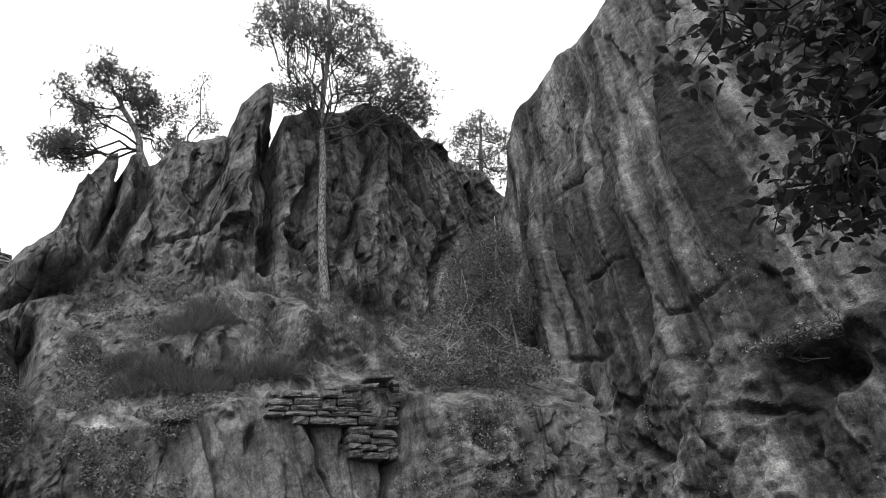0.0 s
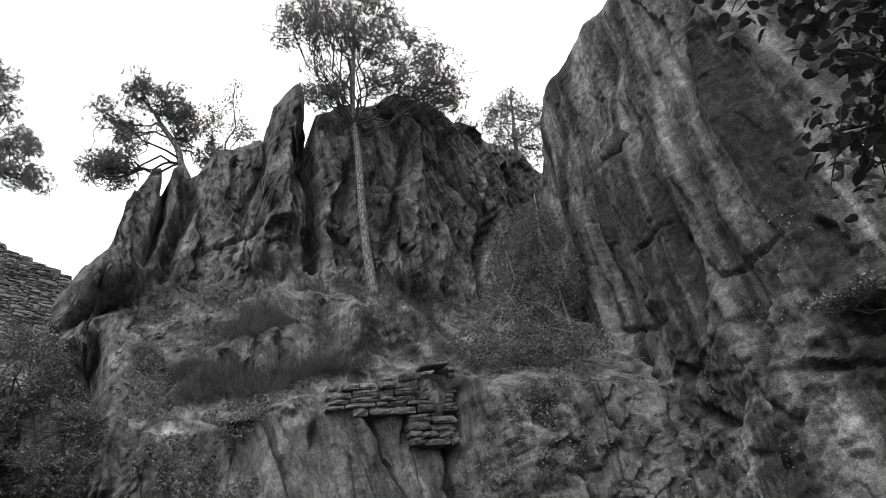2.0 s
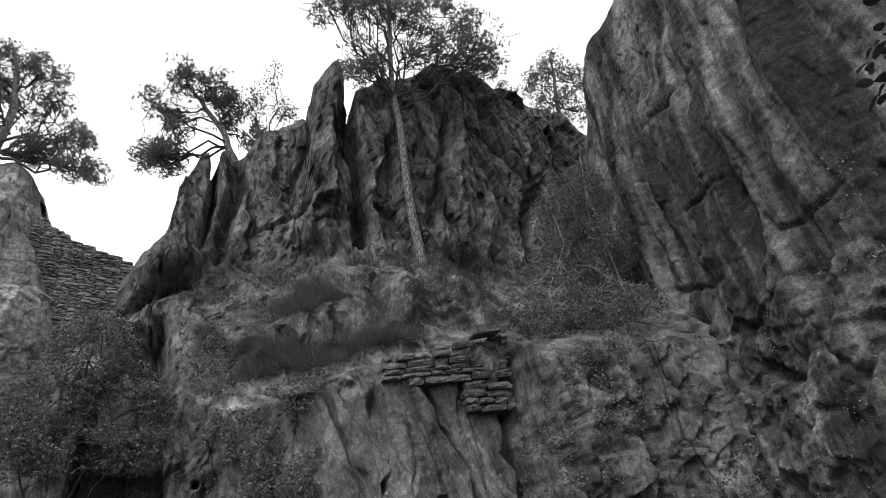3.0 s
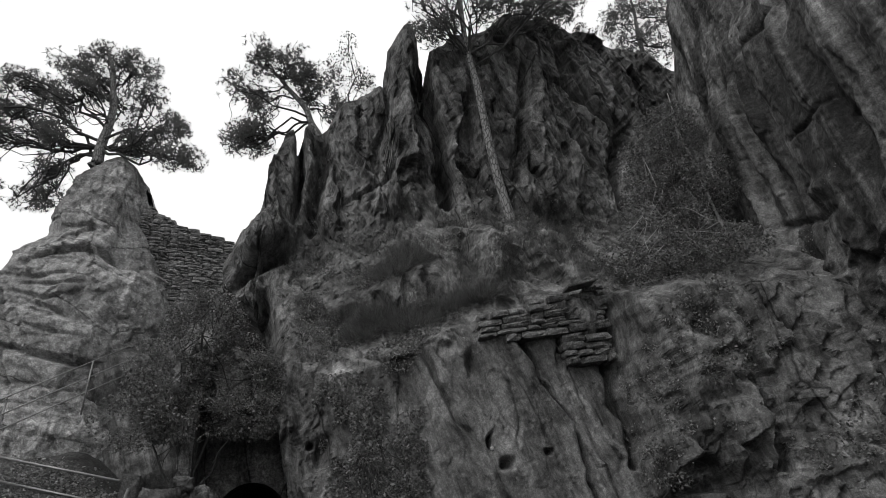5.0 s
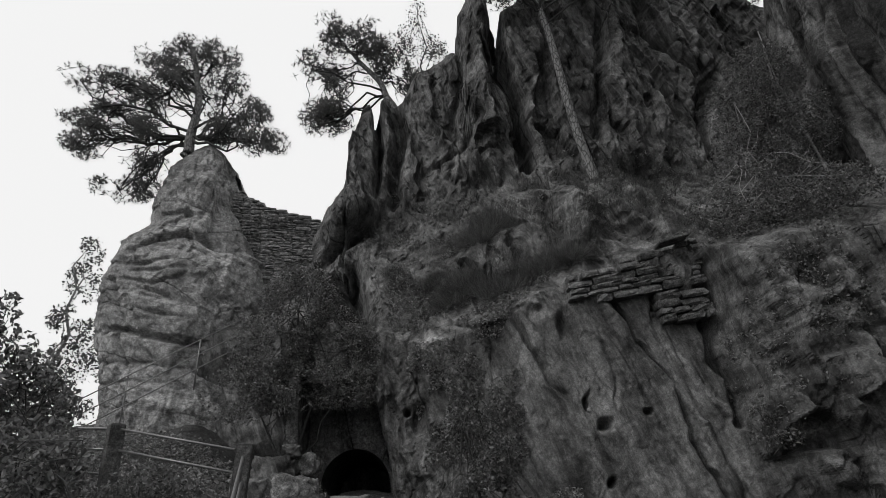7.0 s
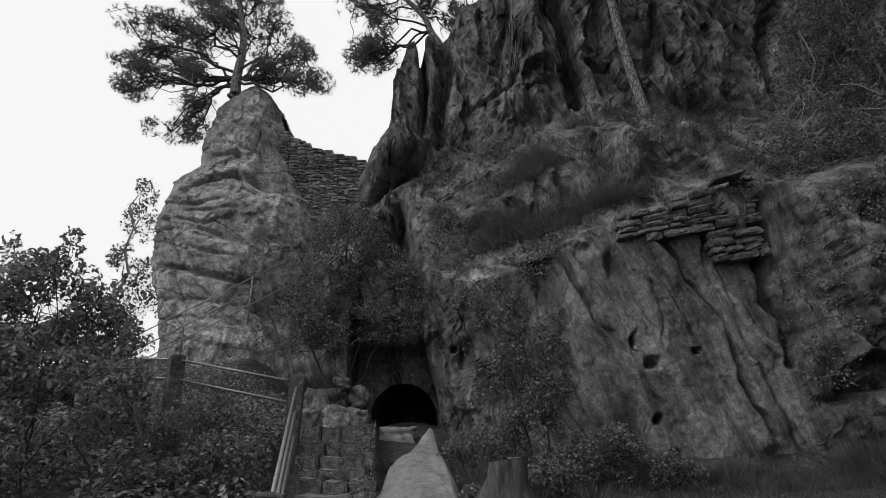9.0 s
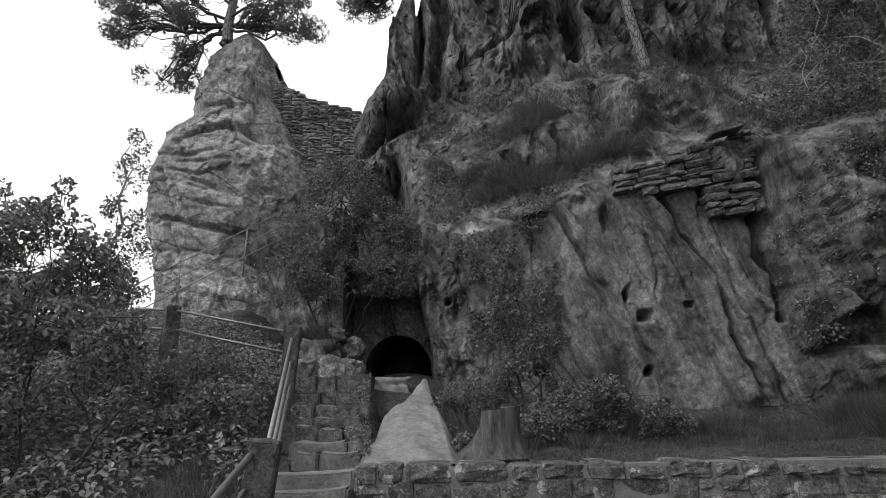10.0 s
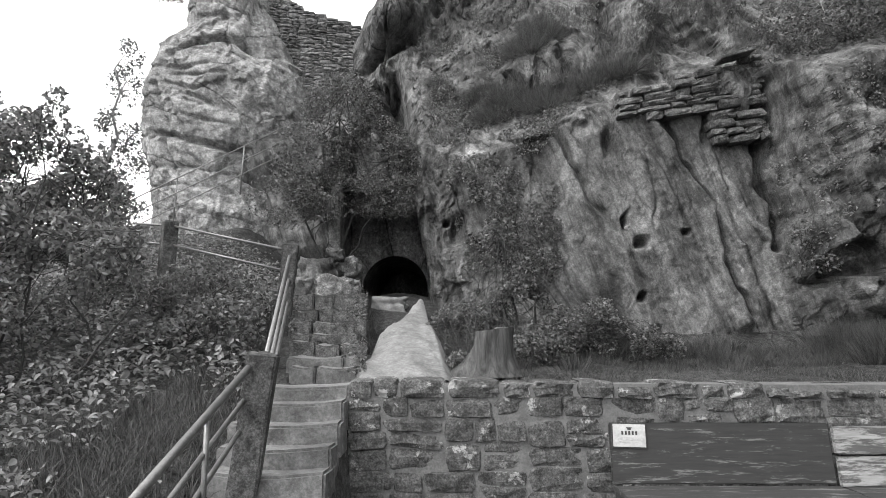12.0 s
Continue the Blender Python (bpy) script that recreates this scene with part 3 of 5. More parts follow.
def side_relief(y, z):
    wy = y + 0.12 * fbm(y * 0.7, z * 0.5, 21.0, 4)
    wz = z + 0.25 * fbm(y * 0.7, z * 0.5, 25.0, 3) + 0.06 * fbm(y * 6, z * 5, 6.0, 2)
    wy = wy + 0.035 * fbm(y * 7, z * 6, 9.0, 2)
    flutes = step01(z, 5.8, 7.4) * (1 - step01(z, 10.2, 12.8))
    run = wy - 0.24 * (z - 9.0)
    d = flutes * 0.20 * np.sin((run + 0.5 * fbm(run * 0.8, z * 0.1, 77.0, 2)) * 2 * np.pi / 0.8) * (0.6 + 0.4 * value_noise(run * 0.6, z * 0.3, 2.0))
    d += 0.26 * fbm(y * 0.5 - 0.2 * z, z * 0.28, 12.0, 3)
    low = 1 - step01(z, 5.4, 6.6)
    b = wy - 0.20 * wz
    d += low * (0.22 * facets(wy * 0.7, wz * 0.5, 31) + 0.10 * facets(wy * 1.9 + 0.5 * wz, wz * 1.7, 33) + 0.09 * facets(wy * 4, wz * 3.5, 34) + 0.04 * facets(wy * 9, wz * 8, 36) + 0.12 * fbm(y * 1.1, z * 1.1, 14.0, 2))
    d += (1 - low) * (0.15 * facets(b * 0.5, wz * 0.10, 35, 0.6) + 0.07 * facets(b * 1.7, wz * 0.3, 37) + 0.045 * facets(b * 5, wz * 1.2, 39))
    d += (0.02 + 0.03 * low) * fbm(y * 4.0, z * 3.4, 18.0, 4, 0.65)
    # belly under the brow, and the brow itself
    d += groove(y, z, [(10.6, 12.6), (9.2, 11.9), (8.0, 11.9)], 0.4, 0.12)
    d -= groove(y, z, [(10.0, 11.6), (9.2, 11.3), (7.2, 10.9)], 0.10, 0.16)
    d -= groove(y, z, [(9.7, 14.8), (10.2, 12.8), (10.0, 11.4)], 0.09, 0.40)
    d -= groove(y, z, [(5.35, 13.8), (5.5, 12.6), (5.8, 11.4), (6.12, 9.4)], 0.10, 0.5)
    d += groove(y, z, [(5.1, 11.3), (5.3, 9.8), (5.35, 8.6), (5.2, 7.6), (5.0, 6.5)], 0.30, 0.16)
    d -= groove(y, z, [(8.53, 8.33), (7.08, 8.1)], 0.035, 0.15)
    d -= groove(y, z, [(9.7, 5.3), (8.7, 4.97), (7.7, 4.64)], 0.06, 0.35)
    d -= groove(y, z, [(5.08, 4.75), (4.66, 4.48), (4.77, 3.94)], 0.035, 0.18)
    d += groove(y, z, [(5.66, 11.2), (4.9, 12.1)], 0.28, 0.35)
    d -= groove(y, z, [(5.75, 3.2), (5.7, 4.5), (5.58, 5.6), (5.66, 6.5)], 0.06, 0.35, False)
    d -= groove(y, z, [(6.4, 6.9), (6.28, 6.6), (5.65, 6.45), (5.0, 6.6)], 0.045, 0.2)
    d += 0.22 * np.exp(-(((y - 6.2) / 0.45) ** 4 + ((z - 5.85) / 0.55) ** 4))
    d += groove(y, z, [(8.5, 7.15), (7.5, 6.8)], 0.16, 0.2)
    d -= groove(y, z, [(10.2, 7.4), (9.0, 6.9), (7.6, 6.4)], 0.06, 0.15)
    d -= groove(y, z, [(8.3, 4.75), (7.6, 4.6)], 0.05, 0.4)
    d -= groove(y, z, [(7.4, 4.9), (6.6, 4.3), (6.3, 4.6)], 0.10, 0.35)
    d -= groove(y, z, [(5.5, 4.7), (4.9, 4.6), (4.2, 4.4)], 0.05, 0.25)
    d -= groove(y, z, [(4.75, 5.6), (4.7, 4.6)], 0.04, 0.18)
    # dark hollow behind the hanging plant
    d -= 0.75 * np.exp(-(((y - 3.85) / 0.42) ** 2 + ((z - 4.85) / 0.30) ** 2))
    d += groove(y, z, [(4.3, 5.35), (3.4, 5.2), (2.6, 5.3)], 0.2, 0.35)
    d += groove(y, z, [(4.0, 4.3), (3.0, 4.9), (2.0, 5.2)], 0.35, 0.35)
    return d


def side_cliff():
    ny, nz, cap = 520, 500, 18
    y0 = np.concatenate([np.linspace(-5.0, 1.4, 40), np.linspace(1.4, 14.6, ny - 40)[1:]])[None, :]
    top = lerp(y0, (-5.0, 5.0, 6.84, 8.0, 8.7, 9.43, 10.57, 11.6, 12.69, 13.29, 14.0, 14.6), (17.0, 16.4, 15.7, 15.6, 16.2, 16.8, 17.2, 17.4, 17.35, 16.5, 15.0, 13.0))
    top = top + 0.25 + 0.12 * fbm(y0 * 1.6, 3.0, 0.0, 4)
    v = np.linspace(0, 1, nz)[:, None]
    z = 0.2 + v * (top - 0.2)
    y = y0 + 0 * z
    d = soften(side_relief(y, z), 1) + 0.012 * fbm(y * 8, z * 8, 6.0, 2, 0.7) + 0.010 * ridged(y * 4 - 1.2 * z, z * 1.5, 4.0, 2)
    d = d * (1 - 0.6 * np.exp(-(top - z) / 0.6))
    x = side_x(y, z) - d + 0.25 * np.exp(-(top - z) / 0.3) + 1.2 * np.exp(-(14.6 - y) / 0.3)
    y = y + 0.02 * fbm(y * 3, z * 3, 9.0, 3)
    w = np.linspace(0.04, 1, cap)[:, None]
    cx, cy = x[-1:] + 4.0 * w, np.repeat(y[-1:], cap, 0)
    cz = z[-1:] + 0.5 * w - 0.6 * w ** 2 + 0.1 * fbm(cx * 2, cy * 2, 0.0, 3)
    grid = np.stack([np.concatenate([x, cx]), np.concatenate([y, cy]), np.concatenate([z, cz])], -1)
    ob = sheet("cliff", grid, SIDE, flip=True, smooth=False)
    tagged(ob, "tall dark sandstone cliff with water-stained flutes and deep joints", "cliff", kind="structure")


# ---------------------------------------------------------------- the rock tower
def rock_tower():
    nt, nz = 350, 290
    th = np.linspace(0, 2 * np.pi, nt)[None, :]
    z = np.linspace(3.5, 13.36, nz)[:, None]
    lift = 0.38 * step01(z, 9.0, 13.0)
    xl = lerp(z, (3.5, 5.2, 6.4, 7.4, 8.7, 9.9, 10.46, 11.4, 12.3, 13.0, 13.3, 13.36), (-8.2, -8.3, -8.7, -8.83, -8.83, -8.45, -7.65, -7.5, -7.17, -6.5, -6.15, -6.02))
    xr = lerp(z, (3.5, 7.3, 8.5, 9.6, 11.1, 11.8, 12.85, 13.25, 13.36), (-4.2, -4.2, -4.13, -4.22, -4.71, -4.92, -5.5, -5.85, -6.0))
    cx, r = (xl + xr) / 2 - 0.18 * step01(z, 9.5, 11.5), (xr - xl) / 2
    px, py = cx + r * np.cos(th), 18.9 - 0.8 * r * np.sin(th)
    tilt = z + 0.22 * px + 0.18 * fbm(px * 0.5, py * 0.5, z * 0.4, 3)
    tilt = tilt + 0.12 * np.sin(tilt * 3.1)
    layer = np.floor(tilt / 0.66)
    within = tilt / 0.66 - layer
    live = step01(fbm(px * 0.8, py * 0.8, layer * 3.7, 2), 0.0, 0.4)
    d = -0.10 * live * np.exp(-(np.minimum(within, 1 - within) / 0.08) ** 2) + 0.06 * (lattice(layer.astype(np.int64), np.int64(3), np.int64(9)) - 0.5)
    u = th * 3.0 + 0.2 * fbm(px, py, z, 2)
    d = d + 0.12 * facets(u * 0.6 + 0 * z, tilt * 0.6, 44) + 0.08 * facets(u * 1.5, tilt * 1.6, 45) + 0.04 * facets(u * 4, tilt * 4.2, 46)
    d = d + 0.09 * fbm(px * 0.8, py * 0.8, z * 0.8, 4) + 0.02 * fbm(px * 4, py * 4, z * 4, 3)
    # overhang joint under the head, bedding joints and leaning cracks
    for path, width, depth in (
            ([(-7.73, 9.44), (-7.07, 9.66), (-6.16, 9.85), (-5.22, 9.48), (-4.30, 9.24)], 0.10, 0.40),
            ([(-7.87, 9.01), (-7.29, 8.91), (-6.33, 8.97)], 0.05, 0.16),
            ([(-7.83, 8.55), (-6.84, 8.23), (-6.18, 8.33)], 0.05, 0.20),
            ([(-7.52, 8.30), (-6.48, 7.89), (-6.02, 7.62)], 0.05, 0.20),
            ([(-7.39, 8.04), (-6.36, 7.71)], 0.05, 0.16),
            ([(-7.67, 8.74), (-6.76, 8.62), (-5.97, 8.69)], 0.04, 0.14),
            ([(-7.47, 7.63), (-6.67, 7.37), (-5.88, 7.23)], 0.04, 0.12),
            ([(-8.16, 8.54), (-7.81, 7.70), (-7.47, 7.07)], 0.08, 0.35),
            ([(-8.21, 7.07), (-7.53, 7.05), (-6.96, 6.81), (-5.84, 6.54), (-5.08, 6.58)], 0.06, 0.28),
            ([(-7.69, 7.06), (-7.59, 6.54), (-7.20, 5.84)], 0.06, 0.30),
            ([(-7.03, 10.67), (-6.44, 10.68), (-6.09, 10.58)], 0.06, 0.20),
            ([(-6.67, 10.60), (-6.57, 9.96)], 0.05, 0.15),
            ([(-5.56, 12.66), (-5.64, 11.34), (-5.83, 10.44)], 0.07, 0.20)):
        d = d - groove(px + 0 * z, z + lift + 0 * px, path, width, depth) * (np.sin(th) > 0)
    # the shaded flank of the head falls back
    d = d - 0.35 * step01(px, -5.75, -5.3) * step01(z, 9.3, 9.6) * (np.sin(th) > 0)
    d = d * (1 - 0.7 * step01(z, 11.5, 13.2))
    d = soften(d, 1) + 0.012 * fbm(px * 7, py * 7, z * 7, 2)
    grid = np.stack([px + d * np.cos(th), py - d * np.sin(th), z + lift + 0 * px], -1)
    ob = sheet("rock_tower", grid, TOWER, flip=True, smooth=False)
    tagged(ob, "pale layered sandstone tower with a pointed head", "rock", kind="structure")


# ---------------------------------------------------------------- ground
def bank_height(x, y):
    bank = np.maximum(0.335 * (y - 3.2), 0) * (1 + 0.02 * np.minimum(x + 2, 0))
    bank = np.minimum(bank, 5.2 + 0.02 * y)
    return bank


def stair_height(y):
    return lerp(y, (0, 4.6, 4.76, 6.0, 6.6, 7.5, 8.5, 10.0, 11.0, 12.6, 40), (0, 0.0, 0.35, 1.1, 1.2, 1.42, 1.7, 2.1, 2.2, 2.35, 2.4))


def terrace_height(x, y):
    h = lerp(y, (6.24, 8.2, 9.0, 10.5, 12.5, 14.0), (1.14, 1.22, 1.36, 2.0, 2.35, 2.4))
    return np.where(y < 6.2, 0.0, h)


def ground_height(x, y):
    a = bank_height(x, y)
    s = stair_height(y)
    b = terrace_height(x, y)
    side = lerp(y, (0, 6, 10, 12), (-1.72, -1.72, -2.45, -2.6))
    h = np.where(x > -0.85 - 0.06 * np.maximum(y - 6.2, 0), b, s - 0.12)
    k = step01(x, side + 0.05, side - lerp(y, (0, 8, 11, 14), (0.55, 0.7, 2.0, 3.0)))
    h = h * (1 - k) + a * k
    far = np.hypot(x, y - 8)
    return h * (1 - step01(far, 24, 60))


def ground():
    def spaced(lo, hi, step, far):
        core = np.arange(lo, hi, step)
        out = far ** np.linspace(0, 1, 26)[1:] - 1
        return np.concatenate([lo - out[::-1] * 3, core, hi + out * 3])
    x, y = spaced(-14, 10, 0.1, 700.0), spaced(-4, 22, 0.1, 700.0)
    x, y = np.meshgrid(x, y)
    inner = 1 - step01(np.hypot(x, y - 8), 14, 30)
    z = ground_height(x, y) + inner * (0.05 * fbm(x * 1.1, y * 1.1, 0.0, 4) * step01(y, 2.5, 4.5) + 0.012 * fbm(x * 5, y * 5, 2.0, 3))
    ob = sheet("ground", np.stack([x, y, z], -1), SOIL)
    tagged(ob, "dark earth ground with leaf litter, rising to the rocks", "ground", kind="structure")


middle_cliff()
side_cliff()
rock_tower()
ground()


# ---------------------------------------------------------------- stones for walls
def stone_mesh(name, seed, material, round_off=0.16, rim_back=0.36):
    """One rough-faced block of unit size, its front face towards -y, with worn uneven corners."""
    g = np.random.default_rng(seed)
    s = np.array([-0.5, -0.44, -0.2, 0.12, 0.43, 0.5])
    X, Z = np.meshgrid(s, s)
    rim_d = np.maximum(np.abs(X), np.abs(Z))
    lean = g.uniform(-0.10, 0.10, 2)
    Y = np.where(rim_d > 0.47, -rim_back, np.where(rim_d > 0.4, -0.42 - 0.15 * (rim_back - 0.2), -0.5)) + lean[0] * X + lean[1] * Z + g.uniform(-0.035, 0.035, X.shape)
    # each corner is worn back by its own amount
    pull = 1 - round_off * g.uniform(0.3, 1.5, X.shape) * (np.abs(2 * X) * np.abs(2 * Z)) ** 3
    skew, bow = g.uniform(-0.07, 0.07, 2), g.uniform(-0.05, 0.05, 4)
    X, Z = (X * pull + skew[0] * Z + bow[0] * (0.25 - Z * Z) + g.uniform(-0.018, 0.018, X.shape),
            Z * pull + skew[1] * X + bow[1] * (0.25 - X * X) + g.uniform(-0.018, 0.018, X.shape))
    front = np.stack([X, Y, Z], -1).reshape(-1, 3)
    i = np.arange(36).reshape(6, 6)
    f = [tuple(i[a:a + 2, b:b + 2].ravel()[[0, 1, 3, 2]]) for a in range(5) for b in range(5)]
    rim = [*i[0], *i[1:, 5], *i[5, 4::-1], *i[4:0:-1, 0]]
    back = front[rim] * np.array([1, 0, 1]) + np.array([0, 0.5, 0])
    for k in range(len(rim)):
        k2 = (k + 1) % len(rim)
        f.append((rim[k2], rim[k], 36 + k, 36 + k2))
    me = bpy.data.meshes.new(name)
    me.from_pydata(np.concatenate([front, back]).tolist(), [], f)
    me.materials.append(material)
    return me


WALL_STONES = [stone_mesh("stone", k, LICHEN_STONE) for k in range(10)]
RUIN_STONES = [stone_mesh("stone", 40 + k, RUIN, 0.08, 0.45) for k in range(8)]
LEDGE_STONES = [stone_mesh("stone", 60 + k, RUBBLE, 0.08, 0.46) for k in range(8)]


def lay(parent, meshes, place, size, turn=0.0, lean=0.0, g=rng, name="stone"):
    ob = new(name, meshes[int(g.integers(len(meshes)))])
    ob.matrix_world = Matrix.LocRotScale(Vector(place), Euler((0, lean, turn)), Vector(size))
    ob.parent = parent
    return ob


def rubble(x0, x1, z0, z1, g, wide=0.52, tall=0.27):
    """A wall face cut up unevenly into stones: centre x, centre z, width, height."""
    w, h = x1 - x0, z1 - z0
    if w > wide * g.uniform(0.7, 1.3) or h > tall * g.uniform(0.75, 1.25):
        if w / wide > h / tall * g.uniform(0.7, 1.2):
            c = x0 + w * g.uniform(0.35, 0.65)
            return rubble(x0, c, z0, z1, g, wide, tall) + rubble(c, x1, z0, z1, g, wide, tall)
        c = z0 + h * g.uniform(0.38, 0.62)
        return rubble(x0, x1, z0, c, g, wide, tall) + rubble(x0, x1, c, z1, g, wide, tall)
    return [((x0 + x1) / 2, (z0 + z1) / 2, w, h)]


# ---------------------------------------------------------------- retaining wall
def retaining_wall():
    g = np.random.default_rng(5)
    wall = thing("retaining_wall", (-0.87, 6.0, 0), "mortared sandstone rubble wall with pale lichen spots beside the steps", "wall", kind="structure")
    part("core", box(8.6, 0.34, 1.17, 0.01, (4.3, 0.20, 0), 0.012, 3), MORTAR, wall, "grey mortar bed")
    for x, z, w, h in rubble(0.0, 6.8, 0.0, 1.06, g, 0.56, 0.25):
        lay(wall, WALL_STONES, (x, 0.148 - g.uniform(0, 0.03), z), (w + 0.006, 0.26, h + 0.006), 0, g.normal(0, 0.03), g)
    x = 0.0
    while x < 6.8:
        w = g.uniform(0.16, 0.5)
        h = g.uniform(0.13, 0.19) - 0.015 * x
        lay(wall, WALL_STONES, (x + w / 2, 0.21 - g.uniform(0, 0.02), 1.045 + h / 2), (w - 0.006, 0.43, h), 0, g.normal(0, 0.03), g)
        x += w


# ---------------------------------------------------------------- steps
def slab_bm(x0, x1, y0, y1, z0, z1, seed, wear=0.02):
    bm = box(x1 - x0, y1 - y0, z1 - z0, 0.022, ((x0 + x1) / 2, (y0 + y1) / 2, z0), 0.012, 4, seed)
    for v in bm.verts:
        k = (v.co.x - x0) / (x1 - x0)
        if v.co.z > z1 - 0.06:
            v.co.z -= wear * math.sin(math.pi * min(max(k, 0), 1))
    return bm


def staircase():
    g = np.random.default_rng(11)
    stairs = thing("staircase", (-1.2, 4.7, 0), "worn sandstone steps leading up to the cave", "steps", kind="structure")
    inv = Matrix.Translation((1.2, -4.7, 0))

    def add(bm, label="", rough=False):
        bm.transform(inv)
        ob = part("step", bm, RUBBLE if rough else STEP, stairs, label)
        # upward faces get paler stone: trodden wear, plus light from above put into colour
        ob.data.materials.append(SLAB)
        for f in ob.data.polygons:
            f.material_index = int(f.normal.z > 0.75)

    tops = ((4.45, 0.28), (4.75, 0.44), (5.0, 0.60), (5.25, 0.76), (5.5, 0.90), (5.75, 1.05), (6.0, 1.17))
    for k, (y, z) in enumerate(tops):
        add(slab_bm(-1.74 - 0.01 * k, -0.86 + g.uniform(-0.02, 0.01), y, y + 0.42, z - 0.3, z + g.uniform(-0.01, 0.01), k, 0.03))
    for k, (y, z) in enumerate(((6.6, 1.30), (7.0, 1.39), (7.5, 1.535), (8.0, 1.67), (8.5, 1.80), (9.2, 1.995), (10.0, 2.23))):
        x, end = -0.236 * y, -0.118 * y
        n = 0
        while x < end - 0.12:
            w = min(g.uniform(0.22, 0.6), end - x)
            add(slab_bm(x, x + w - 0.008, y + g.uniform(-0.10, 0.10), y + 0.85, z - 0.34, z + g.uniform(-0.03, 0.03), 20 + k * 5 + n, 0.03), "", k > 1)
            x, n = x + w, n + 1


def boulder(name, place, size, material, seed, label, category="boulder", squash=1.0, detail=4):
    bm = bmesh.new()
    bmesh.ops.create_icosphere(bm, subdivisions=detail, radius=1.0)
    for v in bm.verts:
        c = v.co.copy()
        flat = Vector([math.copysign(abs(a) ** 0.6, a) for a in c])
        n = noise.fractal(c * 1.6 + Vector((seed * 5.1, 0, seed)), 0.9, 2.0, 4)
        crease = abs(noise.noise(c * 2.0 + Vector((0, seed * 3.3, 0))))
        v.co = Vector((flat.x * size[0], flat.y * size[1], flat.z * size[2])) * (1 + 0.30 * n - 0.22 * (1 - crease) ** 6)
    me = bpy.data.meshes.new(name)
    bm.to_mesh(me)
    bm.free()
    me.polygons.foreach_set("use_smooth", np.ones(len(me.polygons), bool))
    me.materials.append(material)
    ob = new(name, me)
    ob.location = place
    return tagged(ob, label, category)


def path_slab():
    """The bare tongue of rock that runs up to the cave."""
    n, m = 90, 60
    v, u = np.linspace(0, 1, n)[:, None], np.linspace(-0.12, 1.12, m)[None, :]
    left = lerp(v, (0, 0.12, 0.5, 0.7, 1.0), (-0.76, -0.86, -0.79, -0.63, -0.42))
    right = lerp(v, (0, 0.25, 0.5, 0.7, 1.0), (0.03, -0.05, -0.13, -0.22, -0.34))
    x = left + (right - left) * u
    y = 6.24 + v * 4.0 + 0 * u
    z = lerp(v, (0, 0.3, 0.7, 1.0), (1.17, 1.40, 1.82, 2.10)) + 0.03 * np.sin(np.pi * np.clip(u, 0, 1)) - 0.35 * np.clip(-u, 0, 1) - 0.9 * np.clip(u - 1, 0, 1) - 1.2 * np.clip(-u, 0, 1)
    z = z + 0.06 * fbm(x * 2.0, y * 1.3, 0.0, 5)
    ob = sheet("path_slab", np.stack([x, y, z], -1), SLAB)
    tagged(ob, "bare pale rock path, trodden smooth, rising to the cave", "path", kind="structure")


# ---------------------------------------------------------------- cave
def cave():
    """A cut front with a low round-headed tunnel in it."""
    bm = bmesh.new()
    cx, half, spring, foot = -0.98, 0.64, 2.50, 2.0
    arch = [(cx - half, foot), (cx - half, spring)]
    arch += [(cx - half * math.cos(a), spring + 0.66 * math.sin(a)) for a in np.linspace(0, math.pi, 19)[1:-1]]
    arch += [(cx + half, spring), (cx + half, foot)]
    lo, hi = -2.0, 0.1
    outer = []
    for x, z in arch:
        if z <= spring + 1e-6:
            outer.append((lo if x < cx else hi, z))
        else:
            outer.append((lo + (hi - lo) * (x - cx + half) / (2 * half), 5.2))
    y0, y1 = 12.9, 16.5
    rings = []
    for pts, y in ((outer, y0), (arch, y0), (arch, y1)):
        rings.append([bm.verts.new((x, y + 0.05 * noise.noise(Vector((x * 2, z * 2, y))), z)) for x, z in pts])
    for a, b in zip(rings, rings[1:]):
        for k in range(len(arch) - 1):
            bm.faces.new((a[k], a[k + 1], b[k + 1], b[k]))
    bm.faces.new(rings[2])
    front = thing("cave_front", (cx, y0, 2.0), "dark hewn rock front with a low arched cave mouth", "cave", kind="structure")
    bm.transform(Matrix.Translation((-cx, -y0, -2.0)))
    part("hewn_front", bm, DARK, front)
    for k, (x, w) in enumerate(((-1.0, 0.25), (1.03, 0.22))):
        part("jamb", box(w, 1.5, 3.4, 0.05, (x, -0.55, 0), 0.06, 5, k + 3), DARK, front)
    part("lintel", box(2.1, 1.4, 0.8, 0.06, (0, -0.4, 2.2), 0.08, 5, 9), DARK, front)
    # rock that closes the gap behind
    x, z = np.meshgrid(np.linspace(-5.5, 0.5, 120), np.linspace(1.5, 9.6, 160))
    y = 17.6 - 0.4 * fbm(x * 0.6, z * 0.6, 4.0, 4) + 0.8 * np.maximum(z - 6.8, 0)
    back = sheet("cleft_rock", np.stack([x, y, z], -1), CLIFF)
    tagged(back, "shaded rock face at the back of the cleft", "cliff", kind="structure")


